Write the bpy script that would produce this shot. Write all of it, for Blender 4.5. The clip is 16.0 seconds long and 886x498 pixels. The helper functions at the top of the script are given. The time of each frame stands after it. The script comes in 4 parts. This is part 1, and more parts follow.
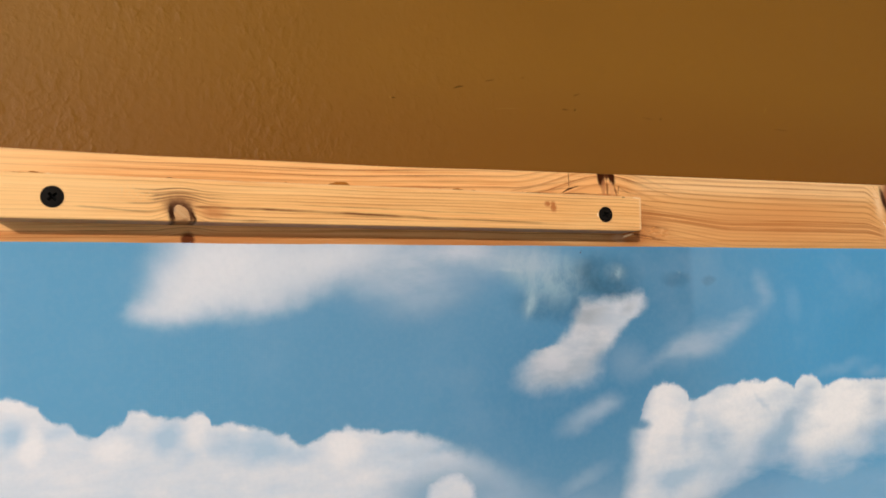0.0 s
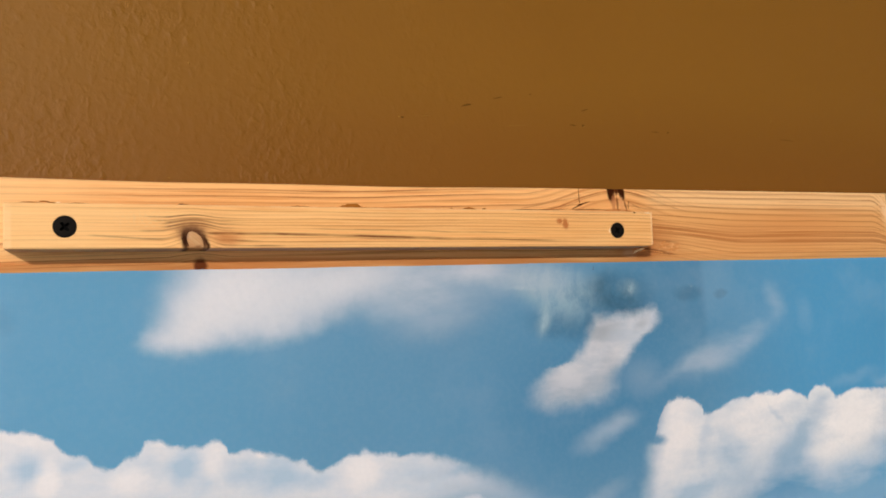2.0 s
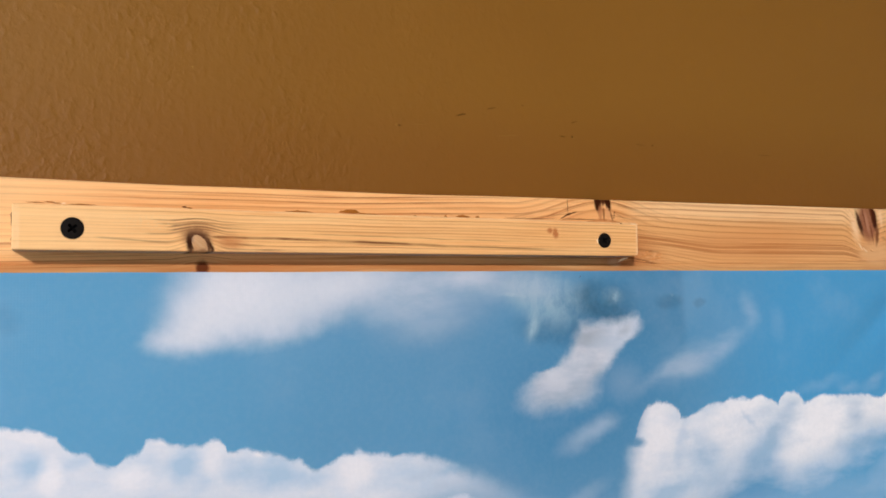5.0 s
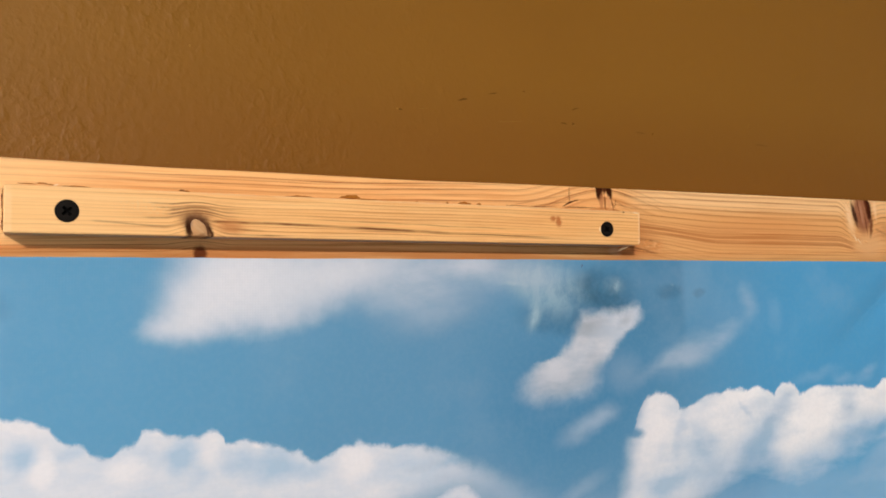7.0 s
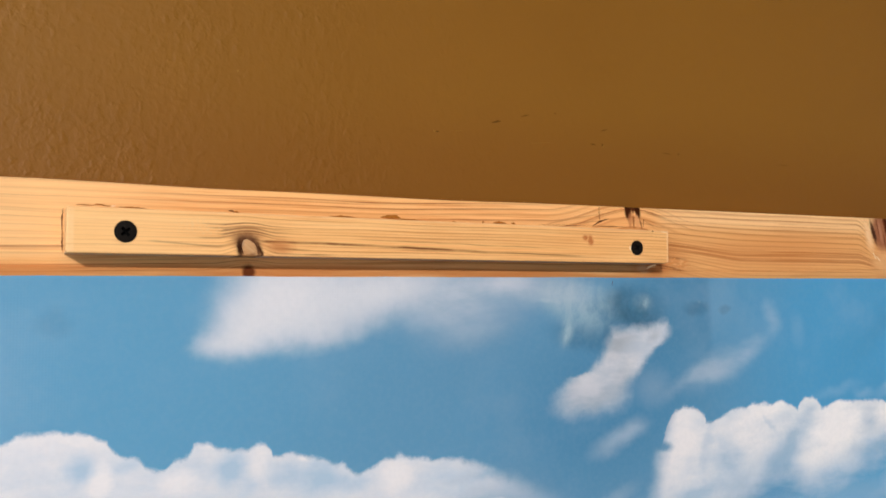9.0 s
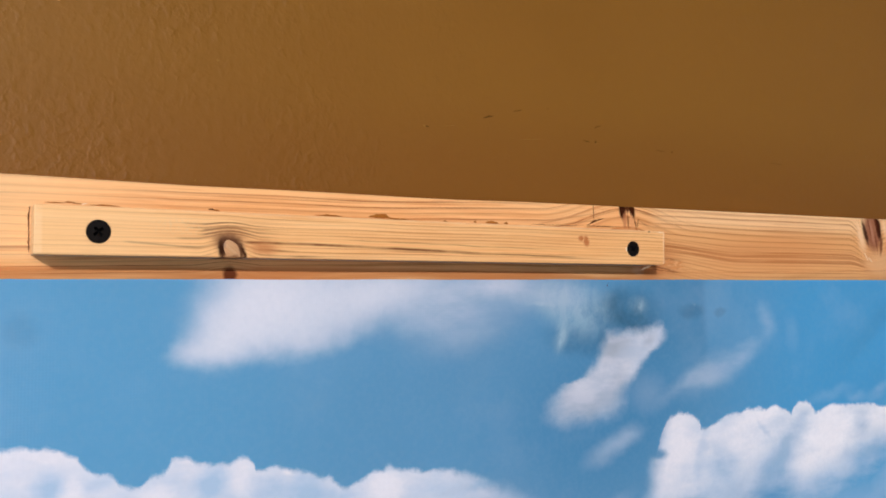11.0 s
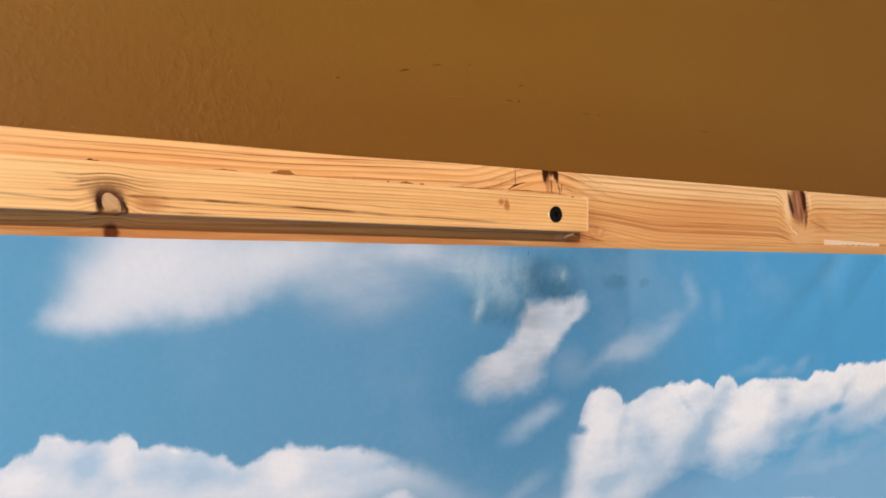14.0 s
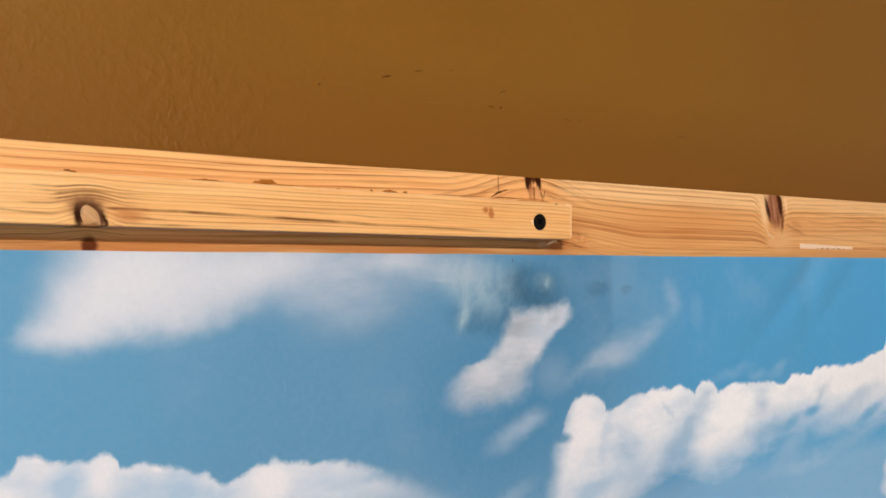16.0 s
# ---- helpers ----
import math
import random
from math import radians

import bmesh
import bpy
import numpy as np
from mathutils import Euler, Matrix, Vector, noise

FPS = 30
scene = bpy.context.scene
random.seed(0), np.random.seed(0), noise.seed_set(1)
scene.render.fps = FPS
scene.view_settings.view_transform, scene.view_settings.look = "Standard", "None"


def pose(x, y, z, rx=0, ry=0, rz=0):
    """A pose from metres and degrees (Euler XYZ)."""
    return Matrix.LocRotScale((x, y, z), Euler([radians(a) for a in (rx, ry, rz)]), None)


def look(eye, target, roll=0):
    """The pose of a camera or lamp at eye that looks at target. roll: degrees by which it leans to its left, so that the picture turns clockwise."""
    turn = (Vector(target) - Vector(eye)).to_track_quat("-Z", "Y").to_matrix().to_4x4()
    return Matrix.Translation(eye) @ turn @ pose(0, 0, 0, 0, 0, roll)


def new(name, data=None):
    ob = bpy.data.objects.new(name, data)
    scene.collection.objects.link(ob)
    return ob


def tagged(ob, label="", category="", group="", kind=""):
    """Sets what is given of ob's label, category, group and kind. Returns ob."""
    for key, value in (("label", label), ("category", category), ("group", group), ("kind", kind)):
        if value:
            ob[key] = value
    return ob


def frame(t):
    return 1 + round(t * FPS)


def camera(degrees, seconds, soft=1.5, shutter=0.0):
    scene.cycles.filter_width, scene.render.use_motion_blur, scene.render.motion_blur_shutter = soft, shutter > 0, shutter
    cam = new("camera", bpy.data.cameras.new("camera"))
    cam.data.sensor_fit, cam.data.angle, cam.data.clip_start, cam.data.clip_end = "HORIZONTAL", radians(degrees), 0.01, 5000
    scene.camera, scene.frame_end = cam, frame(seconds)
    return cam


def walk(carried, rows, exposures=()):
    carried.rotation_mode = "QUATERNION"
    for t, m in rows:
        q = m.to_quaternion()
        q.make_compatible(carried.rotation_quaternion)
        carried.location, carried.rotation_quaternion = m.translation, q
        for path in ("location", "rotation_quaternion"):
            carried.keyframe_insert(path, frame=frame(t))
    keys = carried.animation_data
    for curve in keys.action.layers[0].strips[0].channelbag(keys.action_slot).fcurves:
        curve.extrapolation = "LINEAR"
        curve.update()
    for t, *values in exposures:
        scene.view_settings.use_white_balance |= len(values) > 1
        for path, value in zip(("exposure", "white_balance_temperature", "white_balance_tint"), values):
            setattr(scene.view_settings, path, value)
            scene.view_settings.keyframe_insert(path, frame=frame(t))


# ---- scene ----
cam = camera(52.89, 16.0, soft=1.75, shutter=0.0)
BASE = 1.60  # height of the batten's lower edge above the floor
# seconds, eye (x, y, z from the batten's lower left corner), pitch, roll, yaw
ROWS = [
    (0.0, 0.0474, -0.3969, -0.0347, 3.27, 0.53, -20.18),
    (0.5, 0.0445, -0.3878, -0.0297, 3.74, 0.89, -20.94),
    (1.0, 0.0430, -0.3830, -0.0317, 4.06, 1.75, -21.29),
    (1.5, 0.0393, -0.3910, -0.0279, 3.58, 2.05, -20.89),
    (2.0, 0.0382, -0.3916, -0.0280, 3.70, 1.74, -20.68),
    (2.5, 0.0411, -0.3840, -0.0284, 3.20, 1.39, -21.26),
    (3.0, 0.0393, -0.3890, -0.0227, 3.47, 1.68, -23.40),
    (3.5, 0.0327, -0.3970, -0.0254, 4.27, 1.56, -24.47),
    (4.0, 0.0227, -0.4036, -0.0274, 5.51, 0.89, -22.69),
    (4.5, 0.0231, -0.3989, -0.0230, 3.76, 1.27, -22.77),
    (5.0, 0.0177, -0.3973, -0.0202, 3.00, 0.56, -23.33),
    (5.2, 0.0166, -0.3955, -0.0202, 2.71, 0.29, -23.07),
    (7.3, 0.0026, -0.3817, -0.0207, 2.30, 0.16, -25.49),
    (7.5, -0.0009, -0.3830, -0.0208, 2.70, 0.28, -25.24),
    (8.0, -0.0132, -0.3846, -0.0191, 2.99, 0.27, -24.96),
    (8.5, -0.0155, -0.3882, -0.0167, 3.06, 0.09, -25.06),
    (9.0, -0.0156, -0.3867, -0.0174, 3.00, 0.06, -25.30),
    (9.2, -0.0157, -0.3841, -0.0170, 3.22, 0.29, -25.65),
    (11.3, -0.0194, -0.3578, -0.0132, 2.56, -0.06, -27.65),
    (11.5, -0.0203, -0.3556, -0.0129, 2.47, -0.08, -27.57),
    (12.0, -0.0160, -0.3562, -0.0119, 2.45, 0.19, -27.70),
    (12.5, -0.0158, -0.3532, -0.0164, 2.64, 0.08, -27.89),
    (13.0, -0.0133, -0.3470, -0.0151, 1.72, -0.25, -28.33),
    (13.5, -0.0044, -0.3412, -0.0168, 1.44, -0.40, -29.69),
    (14.0, 0.0040, -0.3398, -0.0199, 1.38, -0.57, -32.12),
    (14.5, 0.0199, -0.3450, -0.0159, 0.92, -0.54, -35.27),
    (15.0, 0.0057, -0.3394, -0.0196, 0.96, -0.76, -36.01),
    (15.5, -0.0004, -0.3327, -0.0209, 1.15, -0.55, -35.11),
    (16.0, -0.0009, -0.3307, -0.0148, 1.27, -0.21, -34.38),
]
# seconds, stops, white balance (kelvin, tint): the clip drifts bluer and back
EXPOSURES = [
    (0.0, -0.03, 6600, 11.3), (0.5, -0.03, 6698, 12.5), (1.0, -0.03, 6587, 12.3), (1.5, -0.03, 6647, 14.0),
    (2.0, -0.03, 6613, 13.0), (2.5, -0.03, 6485, 12.4), (3.0, -0.03, 6574, 12.0), (3.5, 0.0, 6584, 13.6),
    (4.0, 0.0, 6464, 14.9), (4.5, 0.0, 6160, 13.9), (5.0, 0.0, 6008, 13.5), (7.5, 0.0, 6450, 11.4),
    (8.0, 0.0, 6350, 10.1), (8.5, 0.0, 6350, 11.8), (9.0, 0.0, 6271, 12.3), (11.5, 0.0, 5740, 16.5),
    (12.0, 0.0, 5740, 16.5), (12.5, 0.05, 5837, 16.4), (13.0, 0.05, 5964, 16.8), (13.5, 0.05, 6208, 14.1),
    (14.0, 0.05, 6286, 13.6), (14.5, 0.05, 6278, 12.1), (15.0, 0.05, 6400, 10.5), (15.5, 0.05, 6426, 12.1),
    (16.0, 0.05, 6525, 13.4),
]
walk(cam, [(t, pose(x, y, BASE + z, 90 + p, r, w)) for t, x, y, z, p, r, w in ROWS], EXPOSURES)

# ---------------------------------------------------------------- light
world = bpy.data.worlds.new("room_dark")
world.use_nodes = True
world.node_tree.nodes["Background"].inputs[0].default_value = (0.9, 0.95, 1.0, 1)
world.node_tree.nodes["Background"].inputs[1].default_value = 0.05
scene.world = world

key = bpy.data.lights.new("room_lamp", "AREA")
key.shape, key.size, key.energy, key.color = "DISK", 0.15, 48.0, (1.0, 0.91, 0.82)
new("room_lamp", key).matrix_world = look((-1.02, -2.26, BASE + 0.63), (0.15, 0.0, BASE))

# added bluish fill that lifts the shadows; no window is known there
fill_light = bpy.data.lights.new("cool_fill_lamp", "AREA")
fill_light.shape, fill_light.size, fill_light.size_y, fill_light.energy, fill_light.color = "RECTANGLE", 1.2, 1.1, 18.0, (0.66, 0.85, 1.0)
new("cool_fill_lamp", fill_light).matrix_world = look((-1.72, -1.70, 1.45), (0.0, -1.70, 1.45))

WALL_Y, BOARD_Y, CANVAS_Y = 0.032, 0.0193, 0.0079
TILT_B = 0.0048  # the board rises to the right against the batten


# ---------------------------------------------------------------- node helpers
class Mat:
    """A node material with short calls for the nodes."""

    def __init__(self, name):
        self.mat = bpy.data.materials.new(name)
        self.mat.use_nodes = True
        self.t = self.mat.node_tree
        self.out = self.t.nodes["Principled BSDF"]
        self.co = self.node("ShaderNodeTexCoord").outputs["Object"]
        s = self.node("ShaderNodeSeparateXYZ", self.co)
        self.x, self.y, self.z = s.outputs

    def node(self, kind, *ins, **props):
        n = self.t.nodes.new(kind)
        for k, v in props.items():
            setattr(n, k, v)
        for i, v in enumerate(ins):
            self.put(n.inputs[i], v)
        return n

    def put(self, sock, v):
        if v is None:
            return
        if isinstance(v, bpy.types.NodeSocket):
            self.t.links.new(v, sock)
        else:
            sock.default_value = v

    def m(self, op, a, b=None, c=None):
        return self.node("ShaderNodeMath", a, b, c, operation=op).outputs[0]

    def add(self, a, b):
        return self.m("ADD", a, b)

    def sub(self, a, b):
        return self.m("SUBTRACT", a, b)

    def mul(self, a, b):
        return self.m("MULTIPLY", a, b)

    def inv(self, a):
        return self.m("SUBTRACT", 1.0, a)

    def vec(self, x, y, z):
        return self.node("ShaderNodeCombineXYZ", x, y, z).outputs[0]

    def noise(self, v, scale, detail=2.0, rough=0.5, colour=False, distort=0.0):
        n = self.node("ShaderNodeTexNoise")
        self.put(n.inputs["Vector"], v)
        n.inputs["Scale"].default_value = scale
        n.inputs["Detail"].default_value = detail
        n.inputs["Roughness"].default_value = rough
        n.inputs["Distortion"].default_value = distort
        return n.outputs[1 if colour else 0]

    def step(self, v, lo, hi, a=0.0, b=1.0):
        """Smooth step of v from lo to hi."""
        n = self.node("ShaderNodeMapRange", interpolation_type="SMOOTHSTEP")
        for i, w in enumerate((v, lo, hi, a, b)):
            self.put(n.inputs[i], w)
        return n.outputs[0]

    def line(self, v, lo, hi, a=0.0, b=1.0):
        n = self.node("ShaderNodeMapRange")
        for i, w in enumerate((v, lo, hi, a, b)):
            self.put(n.inputs[i], w)
        return n.outputs[0]

    def mix(self, f, a, b):
        n = self.node("ShaderNodeMix", data_type="RGBA")
        for i, w in ((0, f), (6, a), (7, b)):
            if isinstance(w, tuple):
                w = (*w[:3], 1.0)
            self.put(n.inputs[i], w)
        return n.outputs[2]

    def blob(self, v, cx, cz, rx, rz, turn=0.0, inner=0.0):
        """1 in the middle of an ellipse in the x-z plane, falling to 0 at its rim."""
        mp = self.node("ShaderNodeMapping", v, vector_type="TEXTURE")
        mp.inputs["Location"].default_value = (cx, 0, cz)
        mp.inputs["Rotation"].default_value = (0, -radians(turn), 0)
        mp.inputs["Scale"].default_value = (rx, 1000.0, rz)
        d = self.node("ShaderNodeVectorMath", mp.outputs[0], operation="LENGTH").outputs["Value"]
        return self.step(d, 1.0, inner)

    def patch(self, v, *edges):
        """1 inside a convex patch of the x-z plane; each edge (x0, z0, x1, z1, soft) has the inside on its left."""
        d = None
        for x0, z0, x1, z1, soft in edges:
            ln = math.hypot(x1 - x0, z1 - z0)
            nx, nz = -(z1 - z0) / ln, (x1 - x0) / ln
            dot = self.node("ShaderNodeVectorMath", v, (nx, 0.0, nz), operation="DOT_PRODUCT").outputs["Value"]
            e = self.step(self.sub(dot, nx * x0 + nz * z0), -soft / 2, soft / 2)
            d = e if d is None else self.mul(d, e)
        return d

    def curve(self, v, lo, hi, vlo, vhi, pts):
        """A height that follows straight pieces from point to point as v goes from lo to hi."""
        n = self.node("ShaderNodeFloatCurve")
        self.put(n.inputs["Value"], self.line(v, lo, hi))
        c = n.mapping.curves[0]
        for i, (px, pz) in enumerate(pts):
            q = ((px - lo) / (hi - lo), (pz - vlo) / (vhi - vlo))
            p = c.points[i] if i < 2 else c.points.new(*q)
            p.location = q
        for p in c.points:
            p.handle_type = "VECTOR"
        n.mapping.update()
        return self.line(n.outputs[0], 0.0, 1.0, vlo, vhi)

    def bump(self, h, strength, dist, under=None):
        n = self.node("ShaderNodeBump")
        n.inputs["Strength"].default_value = strength
        n.inputs["Distance"].default_value = dist
        self.put(n.inputs["Height"], h)
        if under is not None:
            self.put(n.inputs["Normal"], under)
        return n.outputs[0]

    def done(self, colour, rough, normal=None, metal=0.0, spec=0.5):
        if isinstance(colour, tuple):
            colour = (*colour[:3], 1.0)
        self.put(self.out.inputs["Base Color"], colour)
        self.put(self.out.inputs["Roughness"], rough)
        self.put(self.out.inputs["Metallic"], metal)
        self.put(self.out.inputs["Specular IOR Level"], spec)
        if normal is not None:
            self.put(self.out.inputs["Normal"], normal)
        return self.mat


# ---------------------------------------------------------------- materials
def brown_paint():
    """Satin brown wall paint over an orange-peel texture."""
    k = Mat("brown_wall_paint")
    roll = k.node("ShaderNodeMapping", k.co, None, (0, radians(12), 0), (1.08, 1.0, 0.92)).outputs[0]
    peel = k.noise(roll, 235.0, 2.0, 0.5)
    lumps = k.step(k.noise(roll, 190.0, 1.0, 0.5), 0.56, 0.80)
    fine = k.noise(k.co, 800.0, 2.0, 0.5)
    patch = k.step(k.noise(k.co, 17.0, 3.0, 0.55), 0.34, 0.64, 0.40, 1.10)
    patch = k.mul(patch, k.step(k.x, 0.30, 0.06, 0.16, 1.0))  # rolled thinner to the right
    h = k.mul(k.add(k.add(k.step(peel, 0.30, 0.80), k.mul(lumps, 0.9)), k.mul(fine, 0.06)), patch)
    stain = k.noise(k.co, 5.0, 4.0, 0.6)
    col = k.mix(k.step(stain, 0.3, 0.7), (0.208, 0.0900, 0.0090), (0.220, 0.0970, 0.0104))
    joint_shade = k.mul(k.step(k.sub(k.z, k.mul(k.sub(stain, 0.5), 0.03)), 0.095, 0.040), k.step(k.x, -0.20, 0.12))
    col = k.mix(k.mul(joint_shade, 0.8), col, (0.186, 0.0735, 0.0082))  # contact shade along the board put into the paint, as a ruddier band
    return k.done(col, k.line(fine, 0.0, 1.0, 0.46, 0.58), k.bump(h, 0.34, 0.0009), spec=0.17)


def plaster(name, colour):
    k = Mat(name)
    n = k.noise(k.co, 6.0, 4.0, 0.6)
    dark = tuple(c * 0.9 for c in colour)
    return k.done(k.mix(n, dark, colour), 0.8, k.bump(k.noise(k.co, 180.0, 3.0), 0.2, 0.001))


def pine(name, early, late, ring, seed, knots=(), bulges=(), marks=None, line_gain=1.0, slope=0.0, wave=0.010, veins=1.0):
    """Planed pine: grain along x that bends round its knots.
    bulges: (x, z, rx, rz, push), knots: (x, z, rx, rz, turn, colour, hardness)."""
    k = Mat(name)
    off = k.node("ShaderNodeVectorMath", k.co, (seed, seed * 0.37, seed * 1.3), operation="ADD").outputs[0]
    s = k.node("ShaderNodeSeparateXYZ", off)
    big = k.noise(k.vec(k.mul(s.outputs[0], 2.6), k.mul(s.outputs[1], 8.0), k.mul(s.outputs[2], 9.0)), 1.0, 2.0)
    small = k.noise(k.vec(k.mul(s.outputs[0], 22.0), k.mul(s.outputs[1], 30.0), k.mul(s.outputs[2], 90.0)), 1.0, 2.0)
    v = k.add(k.z, k.mul(k.sub(big, 0.5), wave * 2))
    v = k.add(v, k.mul(k.sub(small, 0.5), 0.0016))
    v = k.add(v, k.mul(k.x, slope))
    v = k.add(v, k.mul(k.y, 0.55))
    zz = k.z
    for bx, bz, rx, rz, push in bulges:
        b = k.blob(k.co, bx, bz, rx, rz)
        v = k.sub(v, k.mul(b, push))
        zz = k.sub(zz, k.mul(b, push))
    w = k.add(k.mul(v, ring), k.mul(k.noise(k.mul(v, 1.0), 160.0, 1.0), 1.3))
    saw = k.m("FRACT", w)
    band = k.node("ShaderNodeTexWhiteNoise", k.m("FLOOR", w), noise_dimensions="1D")
    band.inputs["W"].default_value = 0.0
    k.put(band.inputs["W"], k.m("FLOOR", w))
    grow = k.mul(k.add(k.mul(k.step(saw, 0.15, 0.75), 0.30), k.mul(k.step(saw, 0.70, 0.88), 0.70)), k.inv(k.step(saw, 0.90, 1.0)))
    along = k.step(k.noise(k.vec(k.mul(k.x, 14.0), 0.0, k.mul(v, 160.0)), 1.0, 2.0), 0.25, 0.75, 0.35, 1.0)
    lines = k.mul(k.mul(grow, along), k.line(band.outputs["Value"], 0.0, 1.0, 0.30 * line_gain, 1.0 * line_gain))
    lines = k.m("MINIMUM", lines, 1.0)
    fibre = k.noise(k.vec(k.mul(k.x, 28.0), k.mul(k.y, 700.0), k.mul(k.z, 1500.0)), 1.0, 3.0, 0.6)
    tone = k.noise(k.vec(k.mul(k.x, 7.0), 0.0, k.mul(k.z, 55.0)), 1.0, 3.0)
    col = k.mix(lines, early, late)
    col = k.mix(k.mul(k.step(fibre, 0.42, 0.72), 0.70), col, tuple(c * f for c, f in zip(early, (0.80, 0.66, 0.55))))
    belt = k.noise(k.vec(k.mul(k.x, 2.5), 0.0, k.mul(v, 95.0)), 1.0, 2.0, 0.5)
    col = k.mix(k.mul(k.step(belt, 0.50, 0.30), 0.55), col, tuple(c * f for c, f in zip(early, (1.06, 1.22, 1.42))))
    col = k.mix(k.mul(k.step(belt, 0.52, 0.72), 0.55), col, tuple(c * f for c, f in zip(early, (0.84, 0.68, 0.54))))
    hair = k.noise(k.vec(k.mul(k.x, 9.0), 0.0, k.mul(v, 1100.0)), 1.0, 2.0, 0.5)
    col = k.mix(k.mul(k.step(hair, 0.56, 0.70), 0.50 * veins), col, tuple(c * 0.9 for c in late))
    vein = k.noise(k.vec(k.mul(k.x, 16.0), 0.0, k.mul(v, 620.0)), 1.0, 3.0, 0.6)
    col = k.mix(k.mul(k.step(vein, 0.48, 0.68), 0.60 * veins), col, tuple(c * f for c, f in zip(early, (0.74, 0.56, 0.42))))
    col = k.mix(k.mul(k.step(tone, 0.45, 0.75), 0.35), col, tuple(c * f for c, f in zip(early, (0.93, 0.80, 0.66))))
    if marks is not None:
        bend = k.mul(k.sub(k.noise(k.vec(k.mul(k.x, 30.0), 0.0, k.mul(k.z, 40.0)), 1.0, 2.0), 0.5), 0.0018)
        col = marks(k, col, k.vec(k.x, 0.0, k.add(zz, bend)), k.vec(k.x, 0.0, k.add(k.z, bend)))
    rag = k.node("ShaderNodeVectorMath", k.noise(k.co, 260.0, 3.0, 0.6, colour=True), (0.5, 0.5, 0.5), operation="SUBTRACT").outputs[0]
    rag = k.node("ShaderNodeVectorMath", rag, (0.0022, 0.0, 0.0028), operation="MULTIPLY").outputs[0]
    rough_co = k.node("ShaderNodeVectorMath", k.co, rag, operation="ADD").outputs[0]
    dent = None
    for kx, kz, rx, rz, turn, tint, hard in knots:
        b = k.blob(rough_co, kx, kz, rx, rz, turn, hard)
        col = k.mix(k.mul(b, tint[3]), col, tint[:3])
        dent = b if dent is None else k.m("MAXIMUM", dent, b)
    h = k.add(k.mul(lines, -0.35), k.mul(fibre, 0.5))
    if dent is not None:
        h = k.sub(h, k.mul(dent, 0.5))
    gloss = 0.09 if dent is None else k.line(dent, 0.0, 1.0, 0.09, 0.02)
    return k.done(col, k.line(fibre, 0, 1, 0.42, 0.62), k.bump(h, 0.30, 0.0005), spec=gloss)


# clouds of the print: ellipses (x, z, half width, half height, turn, strength) in the canvas's own metres
SOFT = ((0.0959, -0.0193, 0.0382, 0.0221, 8, 1.00), (0.1254, -0.0157, 0.0391, 0.0194, 13, 1.00), (0.0754, -0.0316, 0.0221, 0.0141, 35, 1.00), (0.0667, -0.0381, 0.0160, 0.0070, 9, 0.75),
        (0.1490, -0.0119, 0.0248, 0.0108, 17, 0.85), (0.0864, -0.0113, 0.0221, 0.0158, 1, 1.00), (0.1034, -0.0345, 0.0259, 0.0101, 6, 0.75), (0.0548, -0.0400, 0.0071, 0.0048, 19, 0.30))
VEIL = ((0.1890, -0.0181, 0.0400, 0.0239, 0, 0.26), (0.1680, -0.0175, 0.0340, 0.0170, 15, 0.36), (0.2071, -0.0115, 0.0202, 0.0073, 0, 0.50), (0.1835, -0.0335, 0.0314, 0.0141, 8, 0.14), (0.2345, -0.0153, 0.0305, 0.0118, 0, 0.25))
# sides of the leaning cloud: z, x, and its top: x, z
LEAN_LEFT = [(-0.092, 0.2280), (-0.0801, 0.2302), (-0.0747, 0.2325), (-0.0678, 0.2362), (-0.0611, 0.2434), (-0.0570, 0.2563), (-0.0543, 0.2606), (-0.0480, 0.2646), (-0.0423, 0.2674),
             (-0.0367, 0.2700), (-0.024, 0.2730)]
LEAN_RIGHT = [(-0.092, 0.2800), (-0.0835, 0.2819), (-0.0779, 0.2854), (-0.0707, 0.2866), (-0.0649, 0.2875), (-0.0594, 0.2927), (-0.0523, 0.2970), (-0.0480, 0.3016), (-0.0447, 0.3076),
              (-0.0400, 0.3112), (-0.0351, 0.3122), (-0.024, 0.3122)]
LEAN_TOP = [(0.22, -0.036), (0.2705, -0.0345), (0.2799, -0.0333), (0.2952, -0.0322), (0.3014, -0.0313), (0.3056, -0.0305), (0.3095, -0.0313), (0.3120, -0.0345), (0.33, -0.045)]
LEAN_SHADE = ((0.2700, -0.0570, 0.0480, 0.0330, 30, 0.38), (0.2765, -0.0420, 0.0160, 0.0100, 24, 0.80), (0.2600, -0.0735, 0.0260, 0.0090, 5, 0.50), (0.2480, -0.0650, 0.0080, 0.0060, 40, 0.35), (0.2808, -0.0618, 0.0130, 0.0070, 66, 0.35), (0.3000, -0.0400, 0.0080, 0.0040, 40, 0.45))
